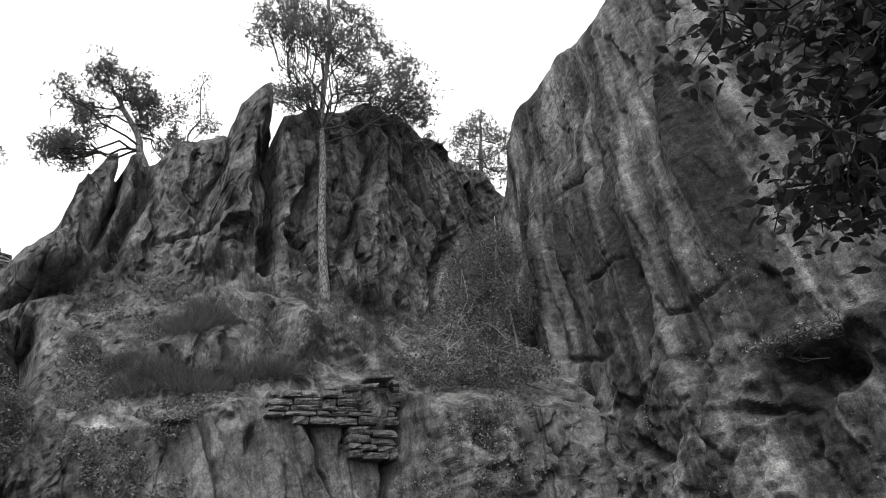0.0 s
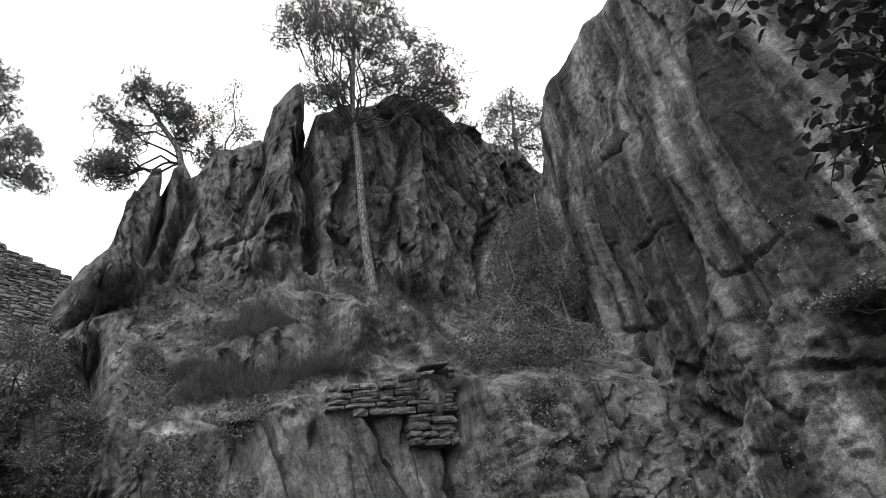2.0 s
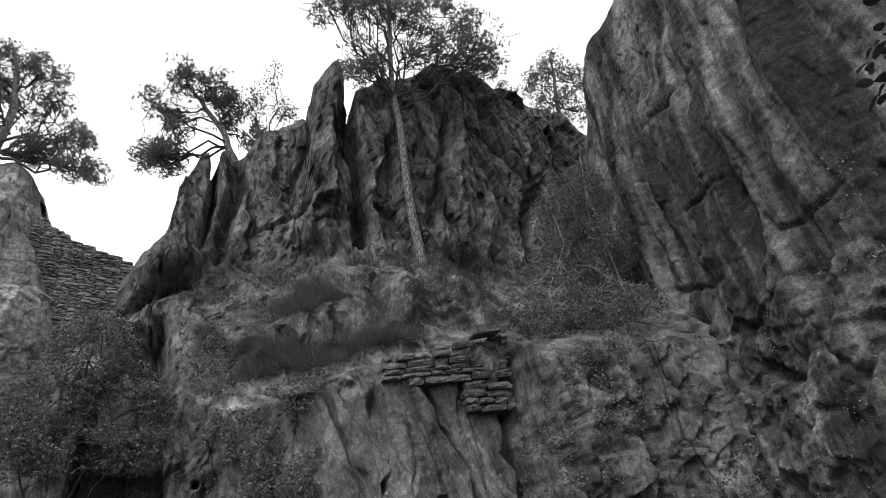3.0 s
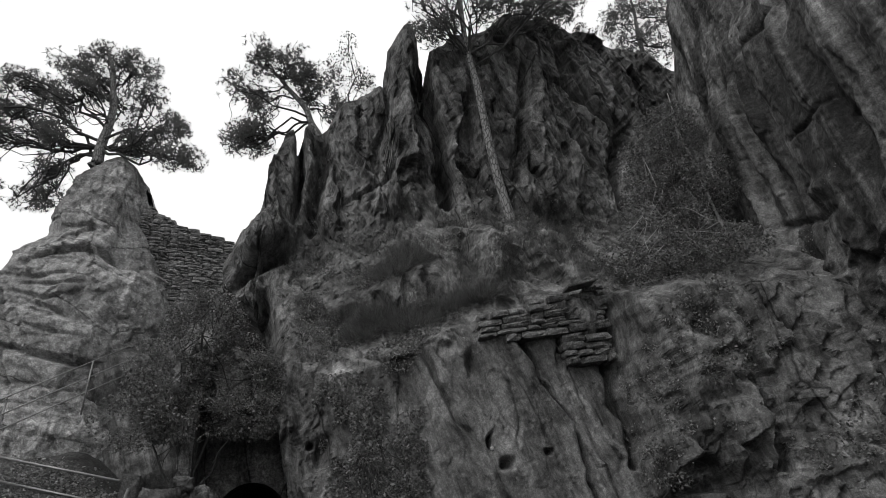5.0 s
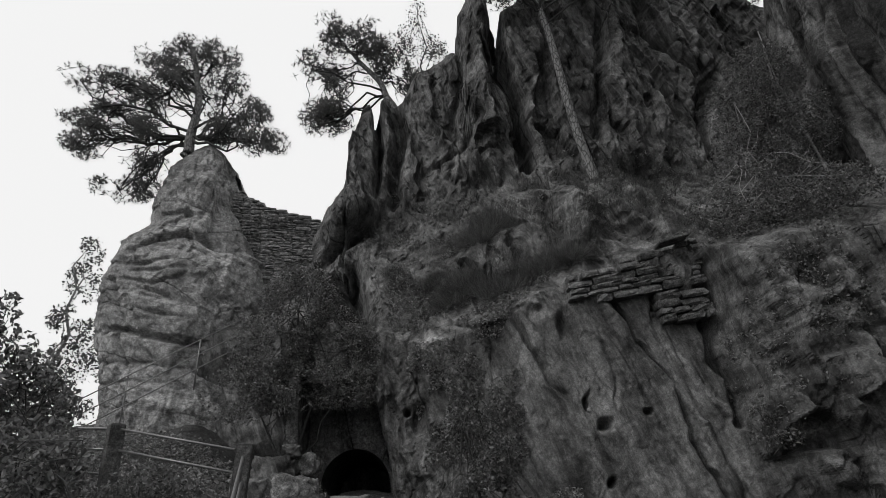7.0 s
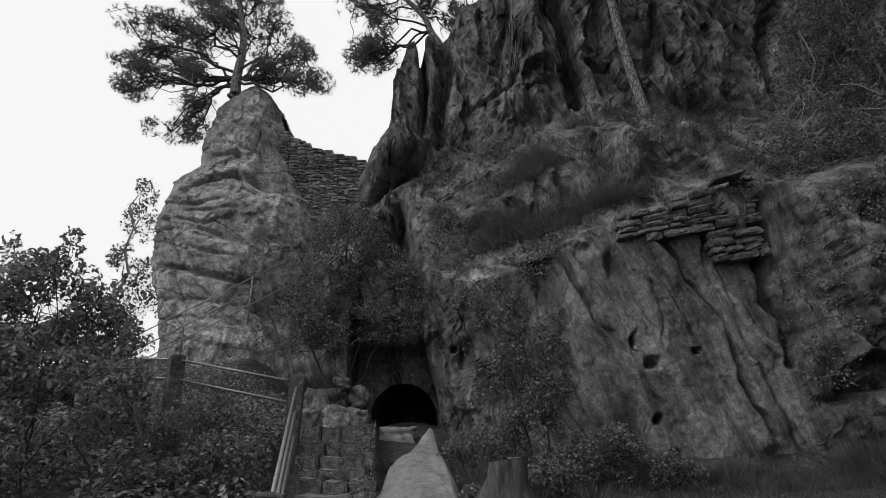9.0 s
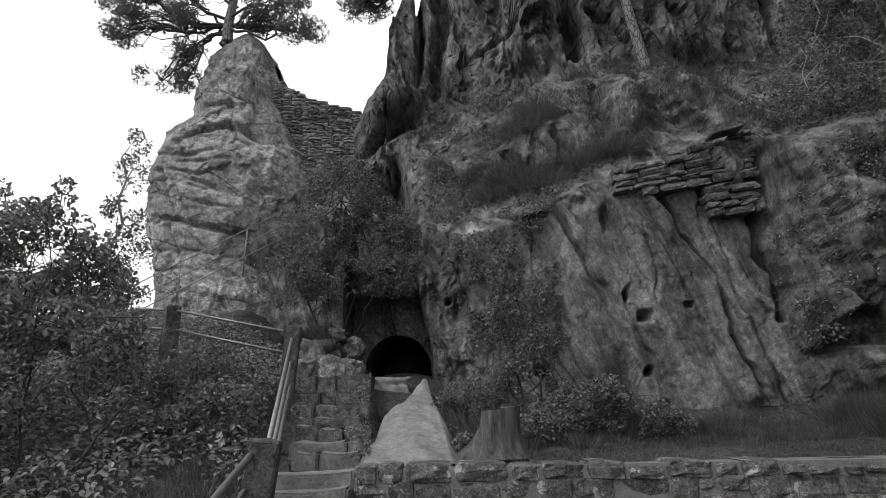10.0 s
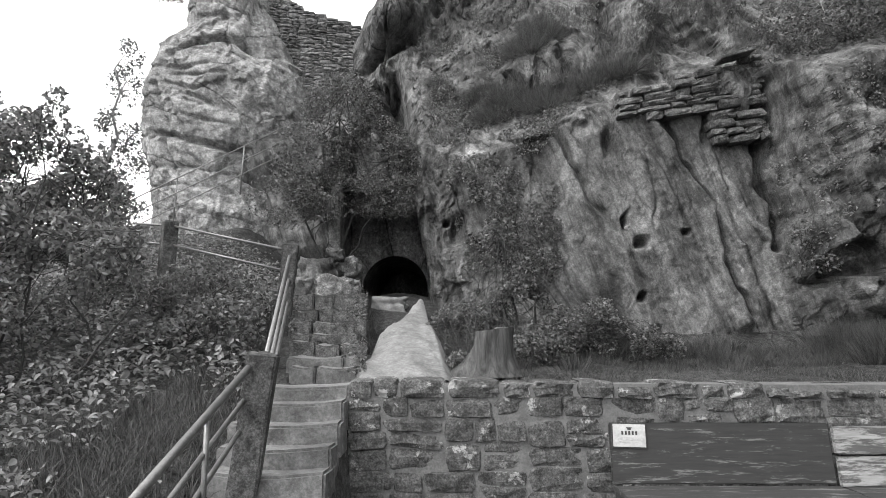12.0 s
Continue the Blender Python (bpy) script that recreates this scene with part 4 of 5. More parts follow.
# ---------------------------------------------------------------- masonry high up
def ruin_wall():
    g = np.random.default_rng(21)
    wall = thing("ruined_wall", (-3.8, 18.9, 7.4), "ruined rubble wall bridging the gap between tower and cliff", "wall", kind="structure")
    part("core", box(3.6, 0.5, 3.1, 0.02, (0.4, 0.45, 0.0), 0.05, 5), MORTAR, wall)
    for x, z, w, h in rubble(-1.5, 2.2, -0.8, 4.7, g, 0.42, 0.15):
        top = lerp(x, (-1.5, -1.2, -0.6, 0.4, 1.3, 2.2), (4.6, 4.5, 4.1, 3.72, 3.4, 3.2)) + 0.03 * math.sin(x * 9)
        if z + h / 2 < top:
            lay(wall, RUIN_STONES, (x, 0.1 - g.uniform(0, 0.06), z), (w - 0.008, 0.5, h - 0.006), 0, g.normal(0.08, 0.05), g)
    ground_top = box(3.6, 0.5, 0.4, 0.05, (0.4, 0.5, 2.95), 0.08, 5)
    part("capping", ground_top, RUBBLE, wall)


def ledge_wall():
    g = np.random.default_rng(23)
    wall = thing("dry_stone_wall", (3.8, 9.6, 5.2), "dry stone wall of flat blocks filling a gap in the cliff", "wall", kind="structure")
    z = 4.52
    while z < 6.05:
        h = g.uniform(0.085, 0.15)
        low = 2.62 if z > 5.12 else (3.05 if z > 5.0 else 4.06)
        x = low + g.uniform(0, 0.1)
        while x < 4.93:
            w = g.uniform(0.2, 0.52)
            w = min(w, 5.0 - x)
            if w < 0.1:
                break
            shift = 0.17 * (x + w / 2 - 4.0)
            top = lerp(x, (2.6, 3.8, 5.0), (5.48, 5.80, 6.05))
            zz = z + shift * (1 if z > 5.0 else 0.4)
            if zz + h < top:
                y = float(face_y(np.array(x + w / 2), np.array(5.1))) + 0.03 + 0.10 * (z - 4.5)
                lay(wall, LEDGE_STONES, (x + w / 2 - 3.8, y - 9.6 - g.uniform(0, 0.07), zz + h / 2 - 5.2), (w - 0.02, 0.45, h - 0.012), 0, -0.14, g)
            x += w
        z += h
    cap = part("cap_slab", box(0.55, 0.35, 0.05, 0.01, (0, 0, 0), 0.01, 2), RUBBLE, wall, "thin flat slab lying on the wall")
    cap.matrix_basis = pose(0.72, 0.25, 0.70, 0, -15, 0)


# ---------------------------------------------------------------- posts and rails
def stone_post(place, width, tall, lean, turn, label):
    post = thing("stone_post", place, label, "post", "posts of the stair railing")
    bm = box(width, width, tall, 0.015, (0, 0, 0), 0.008, 3, int(place[1] * 10))
    for v in bm.verts:
        if v.co.z > tall - 0.02:
            v.co.z += 0.035 * (1 - abs(v.co.x) / width) * (1 - abs(v.co.y) / width)
    part("shaft", bm, POST, post)
    cap = box(width * 1.03, width * 1.03, 0.03, 0.012, (0, 0, tall - 0.005), 0.004, 2, 3)
    part("cap", cap, STEP, post, "pale weathered cap")
    post.matrix_basis = pose(*place, 0, lean, turn)
    return post


def railings():
    stone_post((-1.52, 4.98, 0.1), 0.21, 1.36, 7, 6, "leaning dark stone post beside the lower steps")
    stone_post((-2.20, 8.8, 1.35), 0.20, 1.46, 5, 8, "square stone post beside the upper steps")
    stone_post((-4.05, 9.5, 2.2), 0.20, 1.04, 2, 38, "dark stone post on the bank at the turn of the path")
    rail = thing("pipe_railing", (-1.4, 4.0, 0.4), "round iron pipe railing running down beside the steps", "railing", "pipe railings")
    o = np.array([-1.4, 4.0, 0.4])
    for za, zb in ((1.37, 0.80), (1.14, 0.55), (0.92, 0.32)):
        pipe("rail", (-1.44 - 0.1 * (1.37 - za), 4.9, za) - o, (-1.50, 2.7, zb - 0.16) - o, 0.026 if za > 1.3 else 0.018, IRON, rail)
    for y in (4.15, 3.2):
        z = lerp(y, (2.7, 4.9), (0.64, 1.37))
        pipe("strut", (-1.47, y, z - 0.85) - o, (-1.46, y, z) - o, 0.018, IRON, rail)
    rail = thing("pipe_railing", (-1.8, 7.0, 1.6), "iron pipe railing between two stone posts", "railing", "pipe railings")
    o = np.array([-1.8, 7.0, 1.6])
    for k, (za, zb) in enumerate(((1.42, 2.66), (1.2, 2.35), (1.0, 2.05))):
        pipe("rail", (-1.36, 5.05, za) - o, (-2.08, 8.75, zb) - o, 0.022, IRON, rail, "bright worn pipe" if k == 0 else "")
    rail = thing("pipe_railing", (-3.0, 9.2, 2.3), "iron pipe railing along the bank to the path's turn", "railing", "pipe railings")
    o = np.array([-3.0, 9.2, 2.3])
    for za, zb in ((2.76, 3.2), (2.48, 2.92), (2.18, 2.6)):
        pipe("rail", (-2.2, 8.8, za) - o, (-4.0, 9.5, zb) - o, 0.018, IRON, rail)
        pipe("rail", (-4.05, 9.5, zb) - o, (-4.75, 9.9, zb + 0.10) - o, 0.018, IRON, rail)
    rail = thing("hand_railing", (-5.2, 14.0, 4.4), "thin iron railing climbing past the foot of the tower", "railing", "pipe railings")
    o = np.array([-5.2, 14.0, 4.4])
    for dz in (0.0, -0.32, -0.62):
        pipe("rail", (-6.9, 13.6, 4.28 + dz) - o, (-3.6, 14.2, 6.2 + dz) - o, 0.013, IRON, rail)
        pipe("rail", (-6.9, 13.6, 4.28 + dz) - o, (-6.6, 12.4, 4.0 + dz) - o, 0.013, IRON, rail)
    for x, z in ((-4.4, 5.74), (-5.75, 4.95), (-6.65, 4.43)):
        y = 14.1 + (x + 4) * 0.15
        pipe("strut", (x - 0.05, y, z - 1.1) - o, (x, y, z) - o, 0.016, IRON, rail)


# ---------------------------------------------------------------- bench with its plate
def painted_wood(name, base, bare, worn):
    def build(nt, bsdf):
        p = coords(nt, (2.0, 14, 16))
        a = noise_node(nt, p, 1.3, 10, 0.78, 0.3)
        b = noise_node(nt, coords(nt, (3, 30, 34)), 1.0, 6, 0.7)
        paint = ramp(nt, b, (0.3, base * 0.8), (0.7, base * 1.2))
        wood = ramp(nt, b, (0.3, bare * 0.6), (0.7, bare * 1.1))
        col = mix(nt, paint, wood, ramp(nt, a, (worn, 0.0), (worn + 0.07, 1.0)))
        nt.links.new(col, bsdf.inputs["Base Color"])
        bsdf.inputs["Roughness"].default_value = 0.8
        bsdf.inputs["Specular IOR Level"].default_value = 0.2
        bump(nt, bsdf, a, 0.4, 0.004)
    return material(name, build)


def bench():
    dark = painted_wood("dark_painted_board", 0.045, 0.18, 0.545)
    pale = painted_wood("flaking_board", 0.10, 0.38, 0.47)
    ob = thing("bench", (2.7, 5.4, 0), "painted wooden bench with a broad board back, standing before the wall", "bench")

    def board(name, x0, x1, mat, y, z, tall, thick, label, lean=10, yaw=0.0):
        bm = box(x1 - x0, thick, tall, 0.008, (0, 0, 0), 0.003, 6, int(x0 * 9))
        b = part(name, bm, mat, ob, label)
        b.matrix_basis = pose((x0 + x1) / 2 - 2.7, y - 5.4, z, -lean, 0, yaw)

    board("backrest", 1.33, 3.11, dark, 5.46, 0.43, 0.475, 0.035, "dark painted board with scuffed lower edge")
    board("backrest", 3.12, 4.75, pale, 5.47, 0.66, 0.22, 0.03, "pale flaking upper board")
    board("backrest", 3.12, 4.75, pale, 5.42, 0.42, 0.23, 0.03, "pale flaking lower board")
    board("seat", 1.33, 3.12, dark, 5.22, 0.39, 0.035, 0.42, "dark seat board", 0)
    board("seat", 3.13, 4.75, dark, 5.17, 0.385, 0.035, 0.42, "", 0, -4)
    board("seat_front", 1.42, 3.12, dark, 5.03, 0.18, 0.20, 0.03, "", 0)
    for x in (1.38, 3.08, 4.6):
        bm = box(0.06, 0.40, 0.385, 0.008, (x - 2.7, -0.19, 0), 0.002)
        part("leg", bm, dark, ob)
        bm = box(0.05, 0.04, 0.80, 0.006, (0, 0, 0))
        b = part("back_post", bm, dark, ob)
        b.matrix_basis = pose(x - 2.7, -0.005 + 0.03, 0.0, -7, 0, 0)
    # the enamelled plate
    plate = thing("sign_plate", (1.47, 5.50, 0.81), "small white plate with a dark rim fixed to the bench back", "sign")
    white, ink = plain("white_enamel", 0.50, 0.56, 3.0, 0.35, 0.0), plain("dark_ink", 0.05, 0.07, 5.0, 0.6, 0.0)
    pale_ink = plain("grey_ink", 0.45, 0.52, 5.0, 0.6, 0.0)
    part("rim", box(0.285, 0.012, 0.2, 0.004, (0, 0, -0.1)), ink, plate)
    face = part("face", box(0.262, 0.006, 0.178, 0.002, (0, -0.010, -0.089)), white, plate)
    for x, z, w, h, m in ((0, -0.025, 0.21, 0.022, pale_ink), (0, -0.05, 0.17, 0.010, pale_ink), (0, 0.06, 0.05, 0.008, ink), (0, 0.05, 0.028, 0.012, ink)):
        part("print_bar", box(w, 0.002, h, 0.0, (x, -0.0145, z - h / 2)), m, face)
    for k in range(5):
        part("print_bar", box(0.016, 0.002, 0.030, 0.0, (-0.056 + 0.028 * k, -0.0145, 0.005)), ink, face)
    plate.matrix_basis = pose(1.485, 5.503, 0.80, -10, 1.5, 0)


def tree_stump():
    stump = thing("tree_stump", (0.52, 7.05, 1.22), "sawn tree stump with a spreading root on the terrace", "stump")
    n, m = 34, 40
    a = np.linspace(0, 2 * np.pi, m)[None, :]
    v = np.linspace(0, 1, n)[:, None]
    r = 0.19 * (1 + 0.5 * (1 - v) ** 4) + 0.015 * np.sin(a * 7 + 2 * v) + 0.02 * fbm(np.cos(a) * 2, np.sin(a) * 2, v * 1.5, 3)
    r = r + 0.012 * np.abs(np.sin(a * 11 + 3 * fbm(np.cos(a), np.sin(a), v, 2))) + 0.30 * (1 - v) ** 1.8 * np.exp(-((np.angle(np.exp(1j * (a - 3.3)))) / 0.35) ** 2)
    r[:, -1] = r[:, 0]
    g1 = np.stack([r * np.cos(a), r * np.sin(a) * 0.9, v * 0.49 + 0.02 * np.cos(a * 1.0) * v - 0.04 + 0 * a], -1)
    tagged(sheet("trunk", g1, STUMPWOOD, stump), "silvery fibrous bark-stripped wood")
    s = np.linspace(1, 0, 8)[:, None]
    top = g1[-1][None] * np.concatenate([s, s, np.ones_like(s)], 1)[:, None, :]
    top[..., 2] += 0.004 * np.sin(20 * s)
    tagged(sheet("cut_face", top, STUMPWOOD, stump), "weathered sawn top")


retaining_wall()
staircase()
path_slab()
cave()
ruin_wall()
ledge_wall()
railings()
bench()
tree_stump()
boulder("boulder", (-1.02, 10.9, 1.97), (0.46, 0.35, 0.26), SLAB, 0, "flat-topped rock sill before the cave mouth")
for k, (p, s) in enumerate((((-1.85, 10.7, 2.25), (0.34, 0.3, 0.34)), ((-2.1, 11.1, 2.6), (0.40, 0.3, 0.32)), ((-1.62, 11.2, 2.75), (0.22, 0.2, 0.17)), ((-1.85, 11.0, 2.95), (0.15, 0.15, 0.11)), ((-1.58, 10.75, 2.3), (0.2, 0.2, 0.22)), ((-2.35, 10.6, 2.35), (0.3, 0.25, 0.2)))):
    boulder("boulder", p, s, CLIFF if k % 2 else RUIN, k + 2, "broken sandstone block in the heap beside the cave path")
# the little bleached thing lodged in the beam socket
boulder("pebble", (2.75, float(face_y(np.array(2.75), np.array(3.2)) - cliff_relief(np.array([2.75]), np.array([3.2]))[0]) + 0.0, 3.22), (0.05, 0.045, 0.035), TOWER, 9, "pale pebble lodged in a beam socket", "stone", detail=2)


# ---------------------------------------------------------------- trees
def pine(place, label, trunk_path, trunk_r, pads, limbs, count, seed, tuft=0.115):
    g = np.random.default_rng(seed)
    tree = thing("pine_tree", place, label, "tree", "pines on the rocks")
    o = np.array(place)
    t = np.linspace(0, 1, 22)
    path = np.stack([np.interp(t, np.linspace(0, 1, len(trunk_path)), np.array(trunk_path)[:, k]) for k in range(3)], 1)
    path[:, 0] += 0.03 * np.sin(t * 17)
    tubes("trunk", [(path - o, trunk_r * (1 - 0.72 * t))], BARK, tree, 12)
    ways = []
    pads = np.asarray(pads, float)
    for k, (start, end) in enumerate(limbs):
        a = path[int(start * 21)]
        p = wander(a, end, 0.16, 9, seed * 50 + k)
        r = trunk_r * (0.34 - 0.18 * start)
        ways.append((p - o, np.linspace(r, 0.015, 9)))
        near = pads[np.argsort(np.linalg.norm(pads[:, :3] - np.array(end), axis=1))[:3]]
        for q in range(14):
            s = p[int(g.integers(3, 9))]
            pad = near[int(g.integers(len(near)))]
            e = pad[:3] + g.normal(0, 0.55, 3) * pad[3:]
            tw = wander(s, e, 0.2, 6, seed * 991 + k * 20 + q)
            ways.append((tw - o, np.linspace(r * 0.38, 0.008, 6)))
    tubes("branchwork", ways, TWIG, tree, 5)
    wide = pads * np.array([1, 1, 1, 1.15, 1.1, 1.25])
    c = in_pads(wide, count, g, 0.15, -0.04) - o
    per = 8
    roots = np.repeat(c, per, 0)
    out = np.repeat(unit(g.normal(0, 1, (len(c), 3)) + np.array([0, 0, 0.5])), per, 0)
    blades("crown", roots, tuft, 0.016, NEEDLE, tree, g, 1.1, out)
    return tree


def shrub(name, place, label, category, stems, pads, count, size, mat, seed, group="", bark=None, fine=False, stem_r=0.02):
    g = np.random.default_rng(seed)
    ob = thing(name, place, label, category, group)
    o = np.array(place, float)
    pads = np.asarray(pads, float)
    ways = []
    for k, (a, b, r) in enumerate(stems):
        p = wander(a, b, 0.10, 9, seed * 31 + k)
        ways.append((p - o, np.linspace(r, r * 0.3, 9)))
        for q in range(12):
            s = p[int(g.integers(2, 9))]
            pad = pads[int(g.integers(len(pads)))]
            e = pad[:3] + g.normal(0, 0.45, 3) * pad[3:]
            if np.linalg.norm(e - s) < 2.2:
                ways.append((wander(s, e, 0.15, 6, seed * 77 + k * 30 + q) - o, np.linspace(r * 0.35, 0.004, 6)))
    tubes("branchwork", ways, bark or TWIG, ob, 5)
    leaves("foliage", in_pads(pads, count, g) - o, size, mat, ob, g, 0.4, fine=fine)
    return ob


def trees():
    pine((4.14, 12.30, 8.75), "tall scots pine with a bare trunk, rooted on a cliff ledge",
         [(4.23, 12.30, 8.35), (4.14, 12.30, 8.75), (3.96, 12.30, 10.04), (3.70, 12.30, 11.94), (3.54, 12.30, 13.15), (3.45, 12.30, 14.71), (3.34, 12.30, 16.63), (3.04, 12.30, 18.93)], 0.125,
         [(1.68, 11.97, 15.53, 0.55, 0.67, 0.41), (1.96, 11.73, 16.26, 0.64, 0.67, 0.39), (2.35, 11.86, 16.85, 0.48, 0.67, 0.33), (3.41, 12.52, 17.89, 0.62, 0.67, 0.32), (4.15, 12.21, 17.61, 0.67, 0.67, 0.35), (4.47, 12.49, 16.95, 0.75, 0.67, 0.39), (3.08, 12.15, 16.25, 0.51, 0.67, 0.35), (5.31, 12.32, 16.71, 0.72, 0.67, 0.41), (5.81, 12.05, 15.93, 0.74, 0.67, 0.36), (4.65, 12.57, 15.77, 0.49, 0.67, 0.30), (2.61, 11.88, 13.83, 0.72, 0.67, 0.39), (2.84, 12.79, 14.38, 0.65, 0.67, 0.35), (5.59, 12.32, 14.93, 0.64, 0.67, 0.41), (3.77, 12.21, 16.08, 0.72, 0.67, 0.38), (2.69, 12.76, 17.43, 0.61, 0.67, 0.39), (4.22, 12.07, 14.89, 0.61, 0.67, 0.32), (2.25, 11.74, 15.32, 0.46, 0.67, 0.39), (6.20, 12.24, 15.34, 0.72, 0.67, 0.41), (3.12, 12.14, 18.99, 0.75, 0.67, 0.38), (2.37, 12.67, 17.96, 0.58, 0.67, 0.32), (3.84, 11.84, 19.08, 0.51, 0.67, 0.38), (4.97, 11.76, 14.95, 0.46, 0.67, 0.41)],
         [(0.60, (1.68, 11.97, 15.43)), (0.60, (1.96, 11.73, 16.16)), (0.63, (2.35, 11.86, 16.75)), (0.76, (3.41, 12.52, 17.79)), (0.70, (4.15, 12.21, 17.51)), (0.63, (4.47, 12.49, 16.85)), (0.62, (3.08, 12.15, 16.15)), (0.60, (5.31, 12.32, 16.61)), (0.60, (5.81, 12.05, 15.83)), (0.60, (4.65, 12.57, 15.67)), (0.60, (2.61, 11.88, 13.73)), (0.60, (2.84, 12.79, 14.28)), (0.60, (5.59, 12.32, 14.83)), (0.60, (3.77, 12.21, 15.98)), (0.72, (2.69, 12.76, 17.33)), (0.60, (4.22, 12.07, 14.79)), (0.60, (2.25, 11.74, 15.22)), (0.60, (6.20, 12.24, 15.24))], 6200, 3, 0.115)
    pine((-6.76, 18.60, 13.40), "wide-crowned scots pine growing from the top of the rock tower",
         [(-6.87, 18.60, 13.08), (-6.76, 18.60, 13.40), (-6.72, 18.60, 14.35), (-6.61, 18.60, 15.46), (-6.84, 18.60, 16.60), (-7.13, 18.60, 17.66)], 0.2,
         [(-10.24, 18.04, 15.81, 0.60, 0.68, 0.27), (-9.57, 18.77, 15.08, 0.62, 0.68, 0.32), (-8.97, 18.95, 16.23, 0.64, 0.68, 0.28), (-8.08, 18.61, 17.11, 0.76, 0.68, 0.24), (-7.13, 18.86, 17.66, 0.64, 0.68, 0.22), (-6.09, 18.31, 16.89, 0.75, 0.68, 0.30), (-5.43, 17.92, 15.53, 0.56, 0.68, 0.22), (-4.81, 19.06, 15.07, 0.50, 0.68, 0.22), (-4.32, 19.27, 13.99, 0.60, 0.68, 0.25), (-4.45, 17.97, 13.24, 0.59, 0.68, 0.26), (-5.87, 18.63, 14.40, 0.47, 0.68, 0.23), (-7.33, 18.19, 15.65, 0.60, 0.68, 0.25), (-8.31, 18.76, 15.37, 0.55, 0.68, 0.31), (-8.98, 19.25, 14.42, 0.48, 0.68, 0.24), (-9.76, 18.69, 14.21, 0.70, 0.68, 0.22), (-9.88, 18.16, 13.37, 0.61, 0.68, 0.29), (-8.25, 19.16, 12.33, 0.73, 0.68, 0.30), (-8.45, 17.97, 11.69, 0.77, 0.68, 0.28), (-7.89, 18.02, 13.83, 0.54, 0.68, 0.28), (-8.07, 18.44, 12.94, 0.60, 0.68, 0.30), (-7.21, 19.05, 16.58, 0.63, 0.68, 0.30), (-5.55, 18.47, 13.87, 0.77, 0.68, 0.28), (-6.41, 19.25, 15.93, 0.48, 0.68, 0.31), (-9.64, 18.68, 16.19, 0.69, 0.68, 0.24), (-10.42, 18.67, 14.70, 0.55, 0.68, 0.23), (-5.00, 17.90, 14.33, 0.75, 0.68, 0.29), (-7.78, 18.19, 16.31, 0.54, 0.68, 0.27), (-8.78, 19.05, 15.12, 0.50, 0.68, 0.32)],
         [(0.35, (-10.24, 18.04, 15.71)), (0.30, (-9.57, 18.77, 14.98)), (0.50, (-8.97, 18.95, 16.13)), (0.73, (-8.08, 18.61, 17.01)), (0.88, (-7.13, 18.86, 17.56)), (0.68, (-6.09, 18.31, 16.79)), (0.34, (-5.43, 17.92, 15.43)), (0.30, (-4.81, 19.06, 14.97)), (0.30, (-4.32, 19.27, 13.89)), (0.30, (-4.45, 17.97, 13.14)), (0.30, (-5.87, 18.63, 14.30)), (0.43, (-7.33, 18.19, 15.55)), (0.33, (-8.31, 18.76, 15.27)), (0.30, (-8.98, 19.25, 14.32)), (0.30, (-9.76, 18.69, 14.11)), (0.30, (-9.88, 18.16, 13.27)), (0.30, (-8.25, 19.16, 12.23)), (0.30, (-8.45, 17.97, 11.59)), (0.30, (-7.89, 18.02, 13.73)), (0.30, (-8.07, 18.44, 12.84)), (0.64, (-7.21, 19.05, 16.48)), (0.30, (-5.55, 18.47, 13.77)), (0.47, (-6.41, 19.25, 15.83)), (0.47, (-9.64, 18.68, 16.09))], 9000, 5, 0.13)
    pine((-0.19, 14.90, 12.42), "small crooked pine leaning out from the cliff shoulder",
         [(-0.08, 14.90, 12.10), (-0.19, 14.90, 12.42), (-0.42, 14.90, 12.98), (-0.75, 14.90, 13.50), (-1.18, 14.90, 13.99), (-1.39, 14.90, 14.28)], 0.12,
         [(-2.09, 15.52, 14.13, 0.46, 0.60, 0.32), (-1.59, 14.70, 14.49, 0.60, 0.60, 0.26), (-0.86, 14.86, 14.66, 0.57, 0.60, 0.32), (-0.15, 15.17, 14.39, 0.65, 0.60, 0.27), (-2.26, 14.41, 13.26, 0.51, 0.60, 0.32), (-2.00, 15.54, 12.49, 0.60, 0.60, 0.33), (-1.73, 15.56, 13.75, 0.48, 0.60, 0.27), (-1.06, 14.79, 14.05, 0.48, 0.60, 0.32), (0.27, 15.53, 13.63, 0.45, 0.60, 0.30), (-1.73, 15.15, 12.25, 0.54, 0.60, 0.35), (-0.33, 15.23, 13.76, 0.65, 0.60, 0.26), (-1.87, 14.47, 14.55, 0.42, 0.60, 0.35), (-0.50, 15.55, 14.64, 0.41, 0.60, 0.33), (-2.02, 15.22, 12.06, 0.65, 0.60, 0.27), (0.49, 15.20, 13.14, 0.46, 0.60, 0.26), (-1.81, 15.24, 13.10, 0.42, 0.60, 0.33)],
         [(0.76, (-2.09, 15.52, 14.03)), (0.96, (-1.59, 14.70, 14.39)), (0.97, (-0.86, 14.86, 14.56)), (0.86, (-0.15, 15.17, 14.29)), (0.35, (-2.26, 14.41, 13.16)), (0.30, (-2.00, 15.54, 12.39)), (0.61, (-1.73, 15.56, 13.65)), (0.75, (-1.06, 14.79, 13.95)), (0.45, (0.27, 15.53, 13.53)), (0.30, (-1.73, 15.15, 12.15)), (0.58, (-0.33, 15.23, 13.66)), (0.96, (-1.87, 14.47, 14.45)), (0.97, (-0.50, 15.55, 14.54)), (0.30, (-2.02, 15.22, 11.96))], 3400, 7, 0.115)
